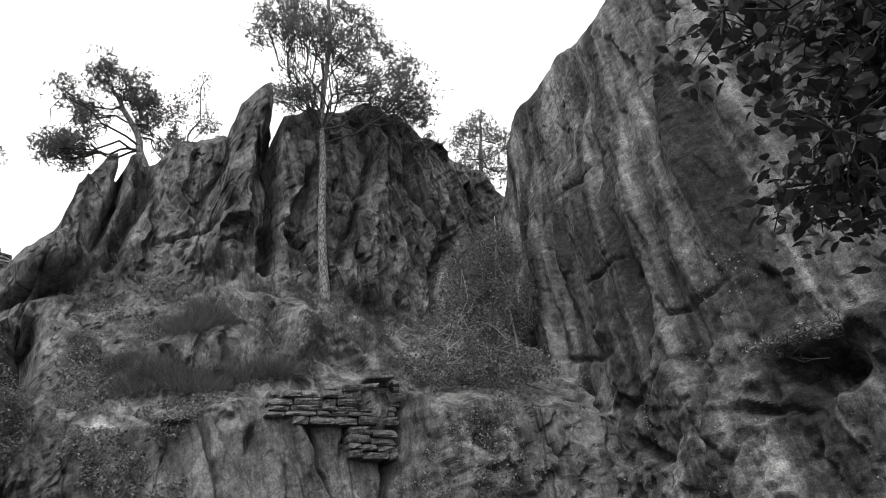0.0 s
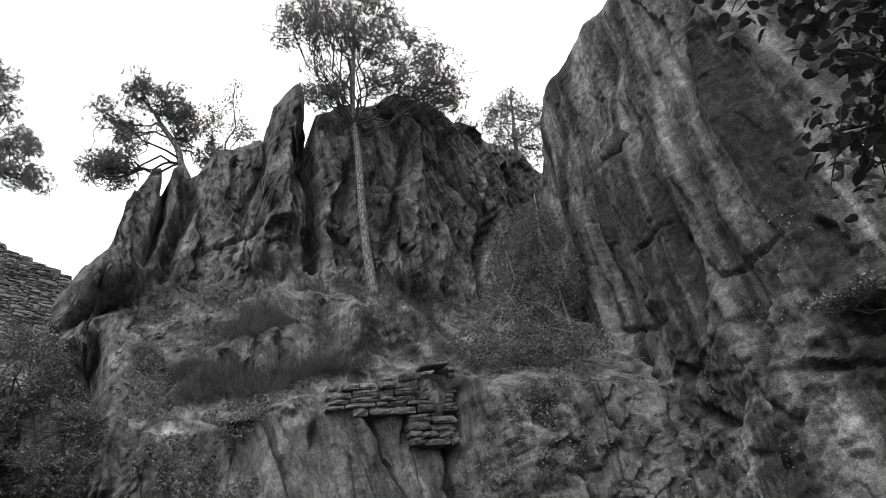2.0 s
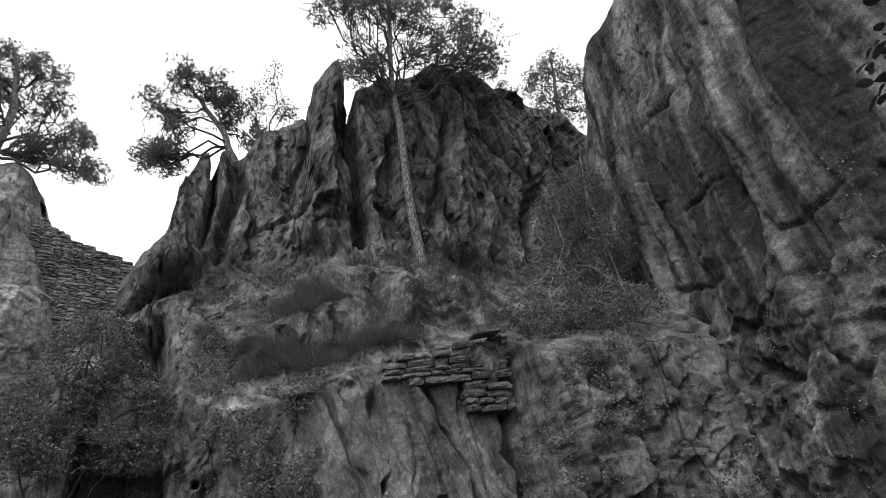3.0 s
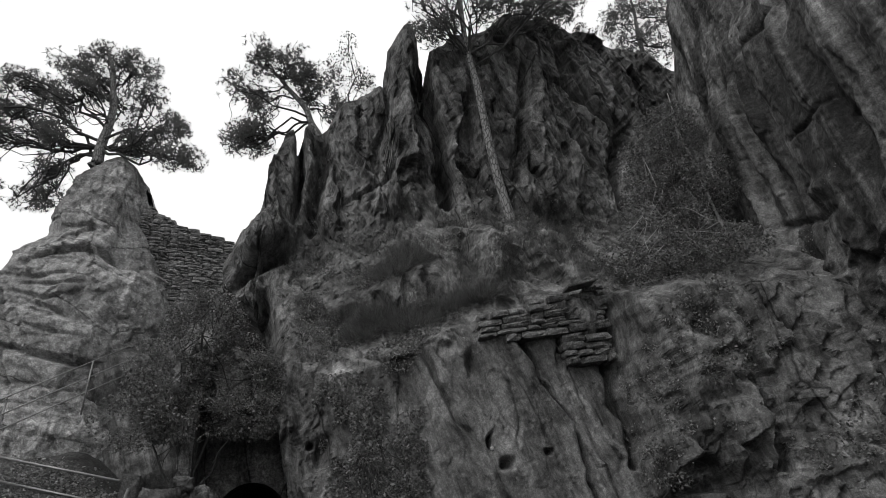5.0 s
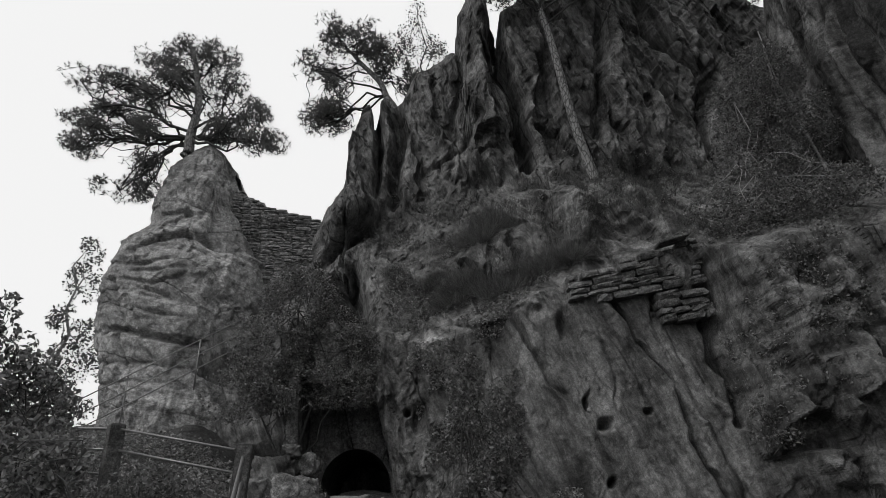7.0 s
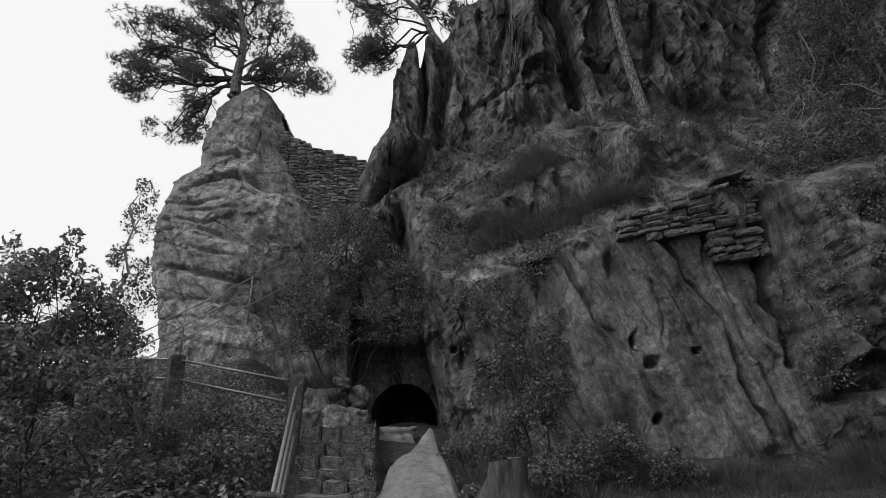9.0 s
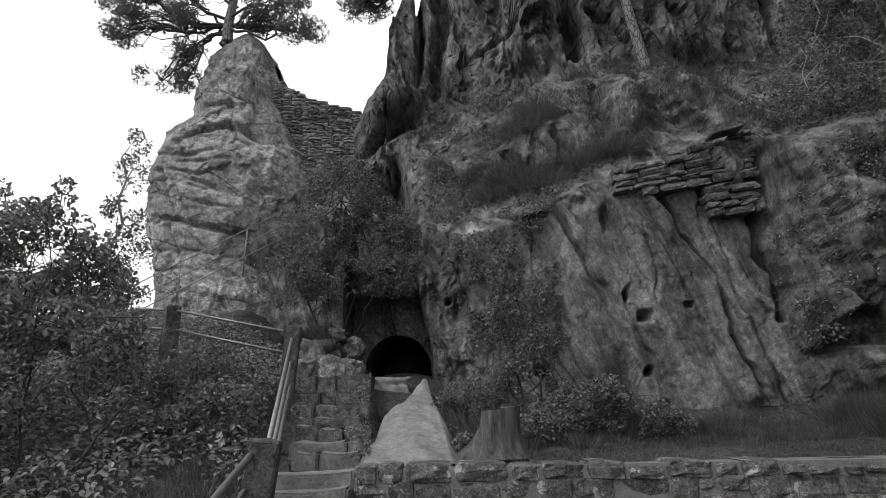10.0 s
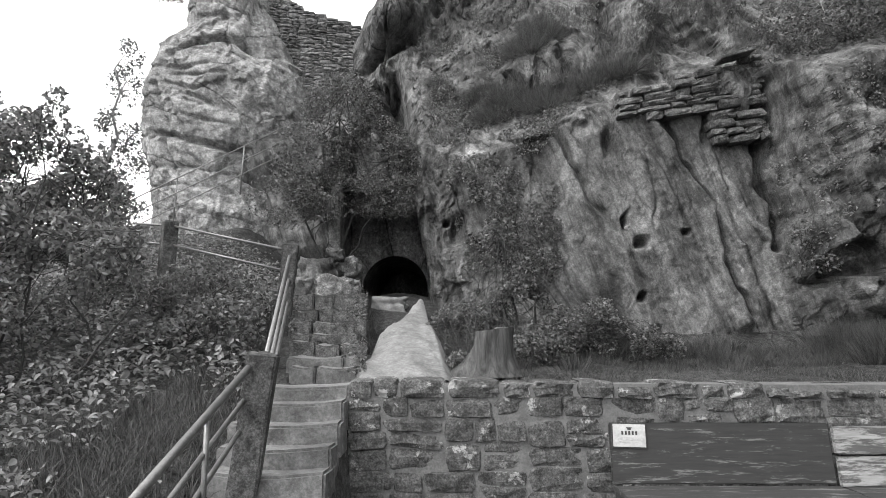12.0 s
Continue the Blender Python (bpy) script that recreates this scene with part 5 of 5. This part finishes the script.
    pine((11.4, 17.0, 15.0), "pine standing behind the cliff edge",
         [(11.4, 17.0, 15.0), (11.45, 17.0, 17.5), (11.5, 17.0, 19.5), (11.5, 17.0, 21.2)], 0.14,
         [(11.5, 17, 20.8, 0.6, 0.8, 0.5), (10.6, 17, 19.7, 0.7, 0.8, 0.4), (12.4, 17, 20.2, 0.7, 0.8, 0.5), (11.4, 17, 18.8, 0.9, 0.8, 0.4), (12.5, 17, 18.6, 0.6, 0.8, 0.4)],
         [(0.9, (11.5, 17, 20.8)), (0.75, (10.6, 17, 19.6)), (0.8, (12.4, 17, 20.1)), (0.6, (11.0, 17, 18.8)), (0.6, (12.5, 17, 18.6))], 2400, 9)
    shrub("birch_tree", (0.6, 15.4, 12.0), "thin young birch with sparse leaves on the cliff top", "tree",
          [((0.6, 15.4, 12.0), (0.68, 15.4, 16.4), 0.035), ((0.6, 15.4, 13.0), (1.1, 15.4, 15.2), 0.02)],
          [(0.65, 15.4, 15.9, 0.35, 0.4, 0.5), (0.35, 15.4, 15.2, 0.35, 0.4, 0.4), (1.1, 15.4, 14.7, 0.45, 0.4, 0.4), (0.6, 15.4, 14.3, 0.5, 0.4, 0.4)], 420, 0.075, PALE_LEAF, 11, "birches")
    shrub("birch_tree", (-10.5, 21.0, 4.5), "slender birch standing behind the rock tower", "tree",
          [((-10.6, 21.0, 4.5), (-10.4, 21.0, 11.4), 0.08)],
          [(-10.45, 21, 11.0, 0.4, 0.5, 0.7), (-10.6, 21, 9.8, 0.65, 0.6, 0.8), (-10.7, 21, 8.4, 0.8, 0.7, 0.8), (-10.5, 21, 7.0, 0.9, 0.8, 0.9), (-10.8, 21, 5.6, 1.1, 0.8, 0.9)], 5200, 0.11, PALE_LEAF, 13, "birches", BIRCH)
    shrub("birch_tree", (8.0, 10.4, 6.4), "young birch with a pale crooked stem in the gully", "tree",
          [((8.05, 10.5, 5.6), (7.55, 10.5, 10.9), 0.04), ((7.6, 10.3, 6.5), (6.5, 10.3, 9.0), 0.025), ((7.2, 10.2, 6.5), (6.0, 9.9, 7.4), 0.02), ((7.7, 10.4, 6.5), (7.0, 10.6, 9.9), 0.02)],
          [(7.5, 10.6, 9.9, 0.8, 0.6, 0.7), (6.9, 10.6, 9.0, 0.8, 0.6, 0.8), (7.6, 10.6, 8.4, 0.9, 0.6, 0.8), (6.6, 10.3, 7.8, 0.8, 0.6, 0.7), (7.4, 10.3, 7.2, 0.9, 0.5, 0.6), (6.0, 9.9, 6.9, 0.7, 0.5, 0.45), (5.4, 9.9, 6.5, 0.5, 0.4, 0.35), (8.3, 10.7, 8.8, 0.5, 0.5, 0.8), (6.8, 9.8, 6.6, 0.9, 0.5, 0.35), (6.4, 9.2, 6.2, 0.7, 0.4, 0.3), (7.3, 9.0, 6.5, 0.6, 0.4, 0.35), (5.5, 9.6, 6.25, 0.5, 0.35, 0.3)], 24000, 0.056, LEAF, 15, "birches", BIRCH)
    shrub("bush", (-1.9, 11.8, 2.7), "dense dark-leaved bush hiding the cleft above the cave", "bush",
          [((-1.9, 11.8, 2.7), (-1.7, 11.7, 6.2), 0.035), ((-2.1, 11.8, 2.9), (-2.9, 11.7, 4.6), 0.025), ((-1.8, 11.8, 2.9), (-0.9, 11.6, 4.7), 0.025), ((-2.0, 11.8, 2.9), (-2.3, 11.6, 5.4), 0.025)],
          [(-1.9, 11.7, 5.7, 0.75, 0.7, 0.7), (-2.4, 11.7, 4.8, 0.8, 0.7, 0.7), (-1.4, 11.6, 4.9, 0.8, 0.7, 0.7), (-1.0, 11.5, 4.1, 0.65, 0.6, 0.45), (-2.0, 11.5, 4.1, 0.9, 0.7, 0.5), (-2.9, 11.6, 4.0, 0.7, 0.6, 0.5), (-1.8, 11.7, 6.4, 0.3, 0.3, 0.4), (-0.75, 11.3, 4.6, 0.35, 0.4, 0.6)], 32000, 0.05, LEAF, 17, "bushes")
    shrub("bush", (1.1, 9.2, 1.4), "leafy shrub growing against the foot of the cliff", "bush",
          [((1.1, 9.2, 1.4), (0.9, 9.2, 3.8), 0.02), ((1.15, 9.2, 1.4), (1.3, 9.1, 2.9), 0.02), ((1.0, 9.2, 1.4), (0.6, 9.2, 3.2), 0.015)],
          [(0.85, 9.2, 3.6, 0.32, 0.3, 0.4), (0.9, 9.2, 3.0, 0.4, 0.35, 0.4), (1.2, 9.1, 2.5, 0.4, 0.35, 0.35), (1.0, 9.0, 2.0, 0.5, 0.4, 0.35), (0.3, 8.9, 1.8, 0.45, 0.4, 0.3), (1.5, 8.8, 1.75, 0.5, 0.4, 0.3), (2.0, 8.7, 1.7, 0.45, 0.4, 0.25), (0.6, 8.6, 1.6, 0.5, 0.4, 0.25), (1.0, 8.4, 1.5, 0.5, 0.3, 0.2)], 15000, 0.05, LEAF, 19, "bushes")


trees()


def near_plants():
    g = np.random.default_rng(33)
    # thicket on the bank
    stems = [((x, y, 0.33 * (y - 3.2)), (x + g.normal(0, 0.3), y + g.normal(0, 0.3), z), 0.014) for x, y, z in
             ((-4.2, 6.6, 3.9), (-4.7, 6.9, 3.8), (-3.7, 7.0, 3.4), (-5.2, 6.6, 3.4), (-3.5, 6.2, 2.6), (-4.4, 6.0, 3.1), (-5.0, 7.4, 3.7))]
    pads = [(-4.35, 6.8, 3.6, 0.5, 0.5, 0.4), (-5.0, 6.8, 3.2, 0.6, 0.6, 0.5), (-3.9, 7.0, 3.0, 0.5, 0.5, 0.5), (-4.5, 6.5, 2.6, 0.8, 0.6, 0.5), (-5.4, 6.7, 2.5, 0.7, 0.6, 0.6), (-3.6, 6.7, 2.4, 0.5, 0.5, 0.4), (-4.6, 6.3, 1.9, 0.9, 0.6, 0.4), (-6.2, 7.5, 3.0, 0.8, 0.8, 0.8), (-4.85, 6.8, 3.95, 0.12, 0.12, 0.3), (-4.25, 6.9, 4.05, 0.14, 0.12, 0.3), (-5.3, 6.8, 3.8, 0.12, 0.12, 0.3), (-3.75, 7.0, 3.5, 0.2, 0.15, 0.2)]
    shrub("bush", (-4.4, 6.6, 1.1), "leafy hazel thicket on the bank beside the path", "bush", stems, pads, 24000, 0.066, HAZEL_LEAF, 35, "bushes", None, True)
    pads = [(-3.0, 8.0, 2.05, 0.7, 0.5, 0.35), (-2.5, 7.2, 1.75, 0.55, 0.5, 0.3), (-3.3, 8.8, 2.35, 0.7, 0.5, 0.3), (-2.6, 8.3, 2.1, 0.4, 0.4, 0.3), (-3.6, 7.6, 1.9, 0.6, 0.5, 0.4)]
    stems = [((-3.0, 8.0, 1.5), (-3.0, 7.9, 2.3), 0.01), ((-2.6, 7.4, 1.4), (-2.5, 7.2, 2.0), 0.01), ((-3.3, 8.8, 1.8), (-3.3, 8.7, 2.5), 0.01)]
    shrub("bush", (-2.9, 8.0, 1.6), "low rose bush with small dark leaves on the bank", "bush", stems, pads, 5500, 0.06, LEAF, 37, "bushes")
    stems = [((x, 9.2, 2.0), (x + g.normal(0, 0.2), 9.1, z), 0.014) for x, z in ((-5.8, 3.6), (-5.0, 3.4), (-6.3, 4.0), (-4.7, 3.1))]
    pads = [(-5.8, 9.0, 3.1, 0.7, 0.5, 0.6), (-5.0, 9.2, 3.0, 0.6, 0.5, 0.5), (-4.6, 9.3, 2.75, 0.4, 0.4, 0.4), (-6.4, 9.0, 3.6, 0.6, 0.5, 0.5), (-5.4, 9.1, 3.55, 0.5, 0.4, 0.4), (-6.6, 9.0, 2.8, 0.7, 0.5, 0.6)]
    shrub("bush", (-5.5, 9.2, 2.0), "tall hazel bush behind the thicket on the bank", "bush", stems, pads, 9000, 0.066, HAZEL_LEAF, 36, "bushes", None, True)
    # bramble carpet over the bank
    n = 38000
    x, y = g.uniform(-8.5, -1.75, n), g.uniform(2.2, 15.5, n)
    y = np.where(y < 3.6, y + np.abs(g.normal(0, 1.2, n)), y)
    keep = (x < lerp(y, (0, 6, 10, 12), (-1.8, -1.8, -2.55, -2.7))) & (value_noise(x * 1.6, y * 1.6, 3.0) > np.where((x > -2.7) & (y < 7), 0.25, -0.55))
    x, y = x[keep], y[keep]
    z = ground_height(x, y) + 0.05 + np.abs(g.normal(0, 0.16, len(x))) * (1 + 0.8 * value_noise(x * 1.2, y * 1.2, 8.0))
    ob = leaves("bramble_leaves", np.stack([x, y, z], -1), 0.075, HAZEL_LEAF, None, g, 0.9, fine=True)
    tagged(ob, "bramble and nettle leaves covering the bank", "undergrowth", kind="stuff")
    # grass: bank edge, terrace, cliff foot
    n = 60000
    x, y = g.uniform(-8, -1.7, n), g.uniform(2.8, 14.0, n)
    x = np.where(g.random(n) < 0.4, g.uniform(-3.2, -1.7, n), x)
    keep = (x < lerp(y, (0, 6, 10, 12), (-1.72, -1.76, -2.45, -2.6))) & (value_noise(x * 1.1, y * 1.1, 12.0) > np.where(x > -3, -0.6, -0.1))
    bank = np.stack([x[keep], y[keep], ground_height(x[keep], y[keep]) - 0.02], -1)
    tx = g.uniform(0.3, 7.2, 420)
    ty = lerp(tx, (0, 2, 5, 7), (8.6, 8.7, 8.8, 7.4)) - np.abs(g.normal(0, 0.5, 420)) + 0.35
    tall = np.clip(0.6 + 0.9 * value_noise(tx * 0.9, ty * 0.9, 15.0) + 0.5 * value_noise(tx * 3, ty * 3, 5.0), 0.25, 1.5)
    pick = g.integers(0, 420, 52000)
    x, y = tx[pick] + g.normal(0, 0.07, 52000), ty[pick] + g.normal(0, 0.06, 52000)
    keep = y > 6.4
    x, y, pick = x[keep], y[keep], pick[keep]
    foot = np.stack([x, y, ground_height(x, y) - 0.02], -1)
    foot_ways = np.stack([(x - tx[pick]) * 5, (y - ty[pick]) * 5, 0 * x + 1.0], -1)
    foot_long = 0.42 * tall[pick]
    ob = blades("grass", bank, 0.26, 0.008, GRASS, None, g, 0.45)
    tagged(ob, "thin grass growing through the bank's undergrowth", "grass", kind="stuff")
    ob = blades("grass", foot, foot_long, 0.007, GRASS, None, g, 0.22, foot_ways)
    tagged(ob, "long grass along the foot of the cliff", "grass", kind="stuff")
    stems = [((x, 8.5, 1.25), (x + g.normal(0, 0.1), 8.35, z), 0.008) for x, z in ((1.7, 1.9), (2.1, 2.0), (2.5, 1.8), (1.4, 1.8))]
    pads = [(1.5, 8.35, 1.65, 0.35, 0.3, 0.35), (1.95, 8.35, 1.7, 0.35, 0.3, 0.38), (2.4, 8.4, 1.55, 0.3, 0.3, 0.3), (2.8, 8.5, 1.45, 0.25, 0.25, 0.2), (1.2, 8.2, 1.45, 0.4, 0.3, 0.22)]
    shrub("bush", (1.9, 8.5, 1.25), "dark leafy herbs crowding the foot of the cliff", "bush", stems, pads, 7000, 0.045, LEAF, 39, "bushes")
    stems = [((x, 7.4, 1.2), (x + g.normal(0, 0.05), 7.4, 1.55), 0.005) for x in (0.0, 0.1, 0.25)]
    pads = [(0.1, 7.9, 1.45, 0.22, 0.4, 0.2), (0.15, 7.2, 1.32, 0.15, 0.3, 0.13), (0.0, 8.8, 1.75, 0.25, 0.4, 0.2), (0.3, 8.5, 1.7, 0.3, 0.3, 0.3)]
    shrub("bush", (0.1, 7.4, 1.2), "low green herbs along the edge of the rock path", "bush", stems, pads, 3000, 0.04, LEAF, 38, "bushes")
    n = 2600
    y = g.uniform(6.5, 10.4, n)
    x = np.where(g.random(n) < 0.55, -0.118 * y - np.abs(g.normal(0, 0.10, n)), -0.236 * y + np.abs(g.normal(0, 0.08, n)))
    keep = value_noise(x * 3, y * 2.2, 71.0) > -0.05
    x, y = x[keep], y[keep]
    z = stair_height(y) + 0.02 + np.abs(g.normal(0, 0.07, len(x)))
    ob = leaves("weeds", np.stack([x, y, z], -1), 0.045, LEAF, None, g, 0.6)
    tagged(ob, "small weeds rooted along the edges of the steps", "plant", kind="stuff")
    # short turf on the terrace
    n = 16000
    x, y = g.uniform(0.2, 7.2, n), g.uniform(6.3, 8.5, n)
    ob = blades("turf", np.stack([x, y, ground_height(x, y) - 0.01], -1), 0.07, 0.006, GRASS, None, g, 0.7)
    tagged(ob, "short turf on the terrace behind the wall", "grass", kind="stuff")


def cliff_plants():
    g = np.random.default_rng(41)
    # dark heather cushions on the slope
    for k, (x, z, rx, rz) in enumerate(((1.5, 6.95, 0.32, 0.22), (1.9, 7.3, 0.36, 0.24), (0.69, 6.17, 0.24, 0.17), (2.25, 5.8, 0.42, 0.18), (2.85, 5.98, 0.38, 0.15), (1.25, 5.9, 0.4, 0.2), (1.75, 5.6, 0.38, 0.2), (0.9, 5.6, 0.32, 0.2))):
        n = int(8000 * rx)
        u, v = g.uniform(-1, 1, n), g.uniform(-1, 1, n)
        keep = u * u + v * v < 1
        px, pz = x + rx * u[keep], z + rz * v[keep]
        py = face_y(px, pz) - cliff_relief(px, pz) + 0.05
        ob = thing("heather_cushion", (x, float(py.mean()), z), "dark heather cushion clinging to the rock slope", "plant", "heather cushions")
        out = np.tile(np.array([0.0, -0.85, 0.55]), (len(px), 1)) + np.stack([0.7 * u[keep], 0 * px, 0.5 * v[keep]], -1)
        blades("foliage", np.stack([px, py, pz], -1) - np.array(ob.location), 0.34 if rx > 0.3 else 0.22, 0.008, HEATH, ob, g, 0.55, out)
    # sprigs and seedlings scattered over slope and ledges
    def scatter(count, x0, x1, z0, z1, seed, amount):
        px, pz = g.uniform(x0, x1, count), g.uniform(z0, z1, count)
        keep = value_noise(px * 1.4, pz * 1.4, seed) + 0.5 * value_noise(px * 4, pz * 4, seed + 3) > amount
        px, pz = px[keep], pz[keep]
        py = face_y(px, pz) - cliff_relief(px, pz)
        return np.stack([px, py - np.abs(g.normal(0, 0.07, len(px))), pz], -1)
    spots = np.concatenate([scatter(18000, -0.3, 3.0, 5.0, 8.4, 4.0, 0.2), scatter(11000, 0.0, 1.8, 2.6, 5.6, 9.0, 0.1), scatter(6000, 3.0, 7.8, 6.2, 9.2, 14.0, 0.3), scatter(11000, 5.0, 7.8, 2.6, 6.4, 19.0, 0.15), scatter(2500, -0.2, 7.0, 8.4, 9.6, 24.0, 0.35)])
    ob = leaves("sprigs", spots, 0.055, PALE_LEAF, None, g, 0.4)
    tagged(ob, "small leafy sprigs growing out of the rock slope", "plant", kind="stuff")
    py, pz = g.uniform(2.5, 10.5, 5000), g.uniform(2.5, 7.0, 5000)
    keep = value_noise(py * 1.4, pz * 1.4, 34.0) + 0.5 * value_noise(py * 4, pz * 4, 37.0) > 0.45
    py, pz = py[keep], pz[keep]
    px = side_x(py, pz) - side_relief(py, pz) - np.abs(g.normal(0, 0.06, len(py)))
    ob = leaves("sprigs", np.stack([px, py, pz], -1), 0.045, LEAF, None, g, 0.4)
    tagged(ob, "small leafy sprigs on the damp cliff", "plant", kind="stuff")
    # dead grass and heath over the slope
    px, pz = g.uniform(-0.4, 7.8, 60000), g.uniform(4.9, 9.1, 60000)
    keep = (pz > lerp(px, (-0.4, 1.7, 3.0, 4.8, 7.8), (5.2, 5.2, 5.6, 6.1, 6.5))) & (pz < lerp(px, (-0.4, 3.0, 7.8), (8.0, 8.8, 9.3))) & (fbm(px * 0.9, pz * 1.3, 55.0, 3) > 0.05)
    px, pz = px[keep], pz[keep]
    py = face_y(px, pz) - cliff_relief(px, pz) + 0.02
    ob = blades("heath_grass", np.stack([px, py, pz], -1), 0.17, 0.007, GRASS, None, g, 0.5, np.tile(np.array([0.0, -0.6, 0.6]), (len(px), 1)))
    tagged(ob, "dry grass and heath growing over the rock slope", "grass", kind="stuff")
    shrub("bush", (1.1, 14.2, 12.6), "sparse seedling scrub on the cliff top beside the spire", "bush", [((1.0, 14.2, 12.6), (0.9, 14.1, 13.9), 0.012), ((1.2, 14.2, 12.7), (1.3, 14.1, 13.8), 0.012)],
          [(0.9, 14.1, 13.6, 0.3, 0.3, 0.35), (1.35, 14.1, 13.5, 0.25, 0.3, 0.3)], 350, 0.06, PALE_LEAF, 61, "bushes")
    shrub("bush", (-3.3, 18.4, 8.6), "small dark shrub rooted in the ruined wall", "bush", [((-3.3, 18.6, 8.6), (-3.3, 18.3, 9.2), 0.012)], [(-3.3, 18.35, 9.0, 0.25, 0.2, 0.3)], 300, 0.07, LEAF, 63, "bushes")
    # plant hanging before the dark hollow
    pads = [(7.4, 4.4, 5.15, 0.2, 0.35, 0.13), (7.35, 3.8, 5.15, 0.2, 0.45, 0.12), (7.3, 3.4, 5.25, 0.2, 0.35, 0.12)]
    shrub("bush", (7.6, 3.7, 5.0), "small shrub hanging out of a hollow in the cliff", "bush", [((7.9, 3.9, 5.0), (7.3, 4.3, 5.15), 0.012), ((7.9, 3.6, 5.0), (7.3, 3.4, 5.25), 0.012)], pads, 1100, 0.06, LEAF, 43, "bushes")
    shrub("bush", (5.2, 9.3, 2.3), "small shrub rooted in a joint of the cliff foot", "bush", [((5.1, 9.4, 2.4), (5.0, 9.1, 3.1), 0.01), ((5.15, 9.4, 2.4), (5.3, 9.0, 2.7), 0.01)],
          [(5.0, 9.15, 2.95, 0.2, 0.15, 0.25), (5.2, 9.1, 2.6, 0.3, 0.15, 0.15)], 500, 0.055, LEAF, 45, "bushes")
    # scrub along the cliff top under the big pine
    pads = [(4.6, 13.3, 15.3, 0.6, 0.4, 0.25), (5.6, 13.3, 15.9, 0.7, 0.4, 0.25), (6.5, 13.2, 15.6, 0.5, 0.4, 0.25), (5.2, 13.0, 14.9, 0.8, 0.3, 0.25), (7.3, 13.4, 15.3, 0.3, 0.3, 0.4)]
    shrub("bush", (5.4, 13.3, 14.8), "low scrub along the rim of the cliff", "bush", [((5.0, 13.4, 14.8), (4.6, 13.2, 15.5), 0.015), ((5.6, 13.4, 15.0), (5.8, 13.2, 16.1), 0.015), ((6.6, 13.4, 14.9), (6.9, 13.2, 16.0), 0.012)], pads, 4200, 0.06, LEAF, 47, "bushes")


def overhead_branch():
    """Beech bough that hangs in close above the path."""
    g = np.random.default_rng(51)
    tips = [np.array(p) for p in ((1.49, 0.47, 3.56), (1.68, 0.48, 3.57), (1.85, 0.39, 3.61), (2.01, 0.56, 3.55), (1.86, 0.45, 3.20), (1.98, 0.63, 3.14), (2.02, 0.75, 3.23), (2.08, 0.37, 3.55), (1.79, 0.17, 3.39), (2.02, 0.54, 3.15))]
    root = np.array([3.3, -0.6, 3.5])
    ob = thing("tree_branch", tuple(root), "dark beech bough with broad leaves hanging in overhead", "branch")
    ways, spots = [], []
    for k, tip in enumerate(tips):
        p = wander(root, tip, 0.08, 14, 300 + k)
        ways.append((p - root, np.linspace(0.022, 0.004, 14)))
        for q in range(46):
            s = p[int(g.integers(9, 14))]
            e = s + g.normal(0, 0.085, 3) + np.array([0, 0, -0.05])
            ways.append((wander(s, e, 0.12, 5, 400 + k * 30 + q) - root, np.linspace(0.005, 0.002, 5)))
            for r in range(6):
                spots.append(e + g.normal(0, 0.055, 3) - root)
    tubes("branchwork", ways, TWIG, ob, 5)
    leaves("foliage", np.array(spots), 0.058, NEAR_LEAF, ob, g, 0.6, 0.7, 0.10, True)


near_plants()
cliff_plants()
overhead_branch()
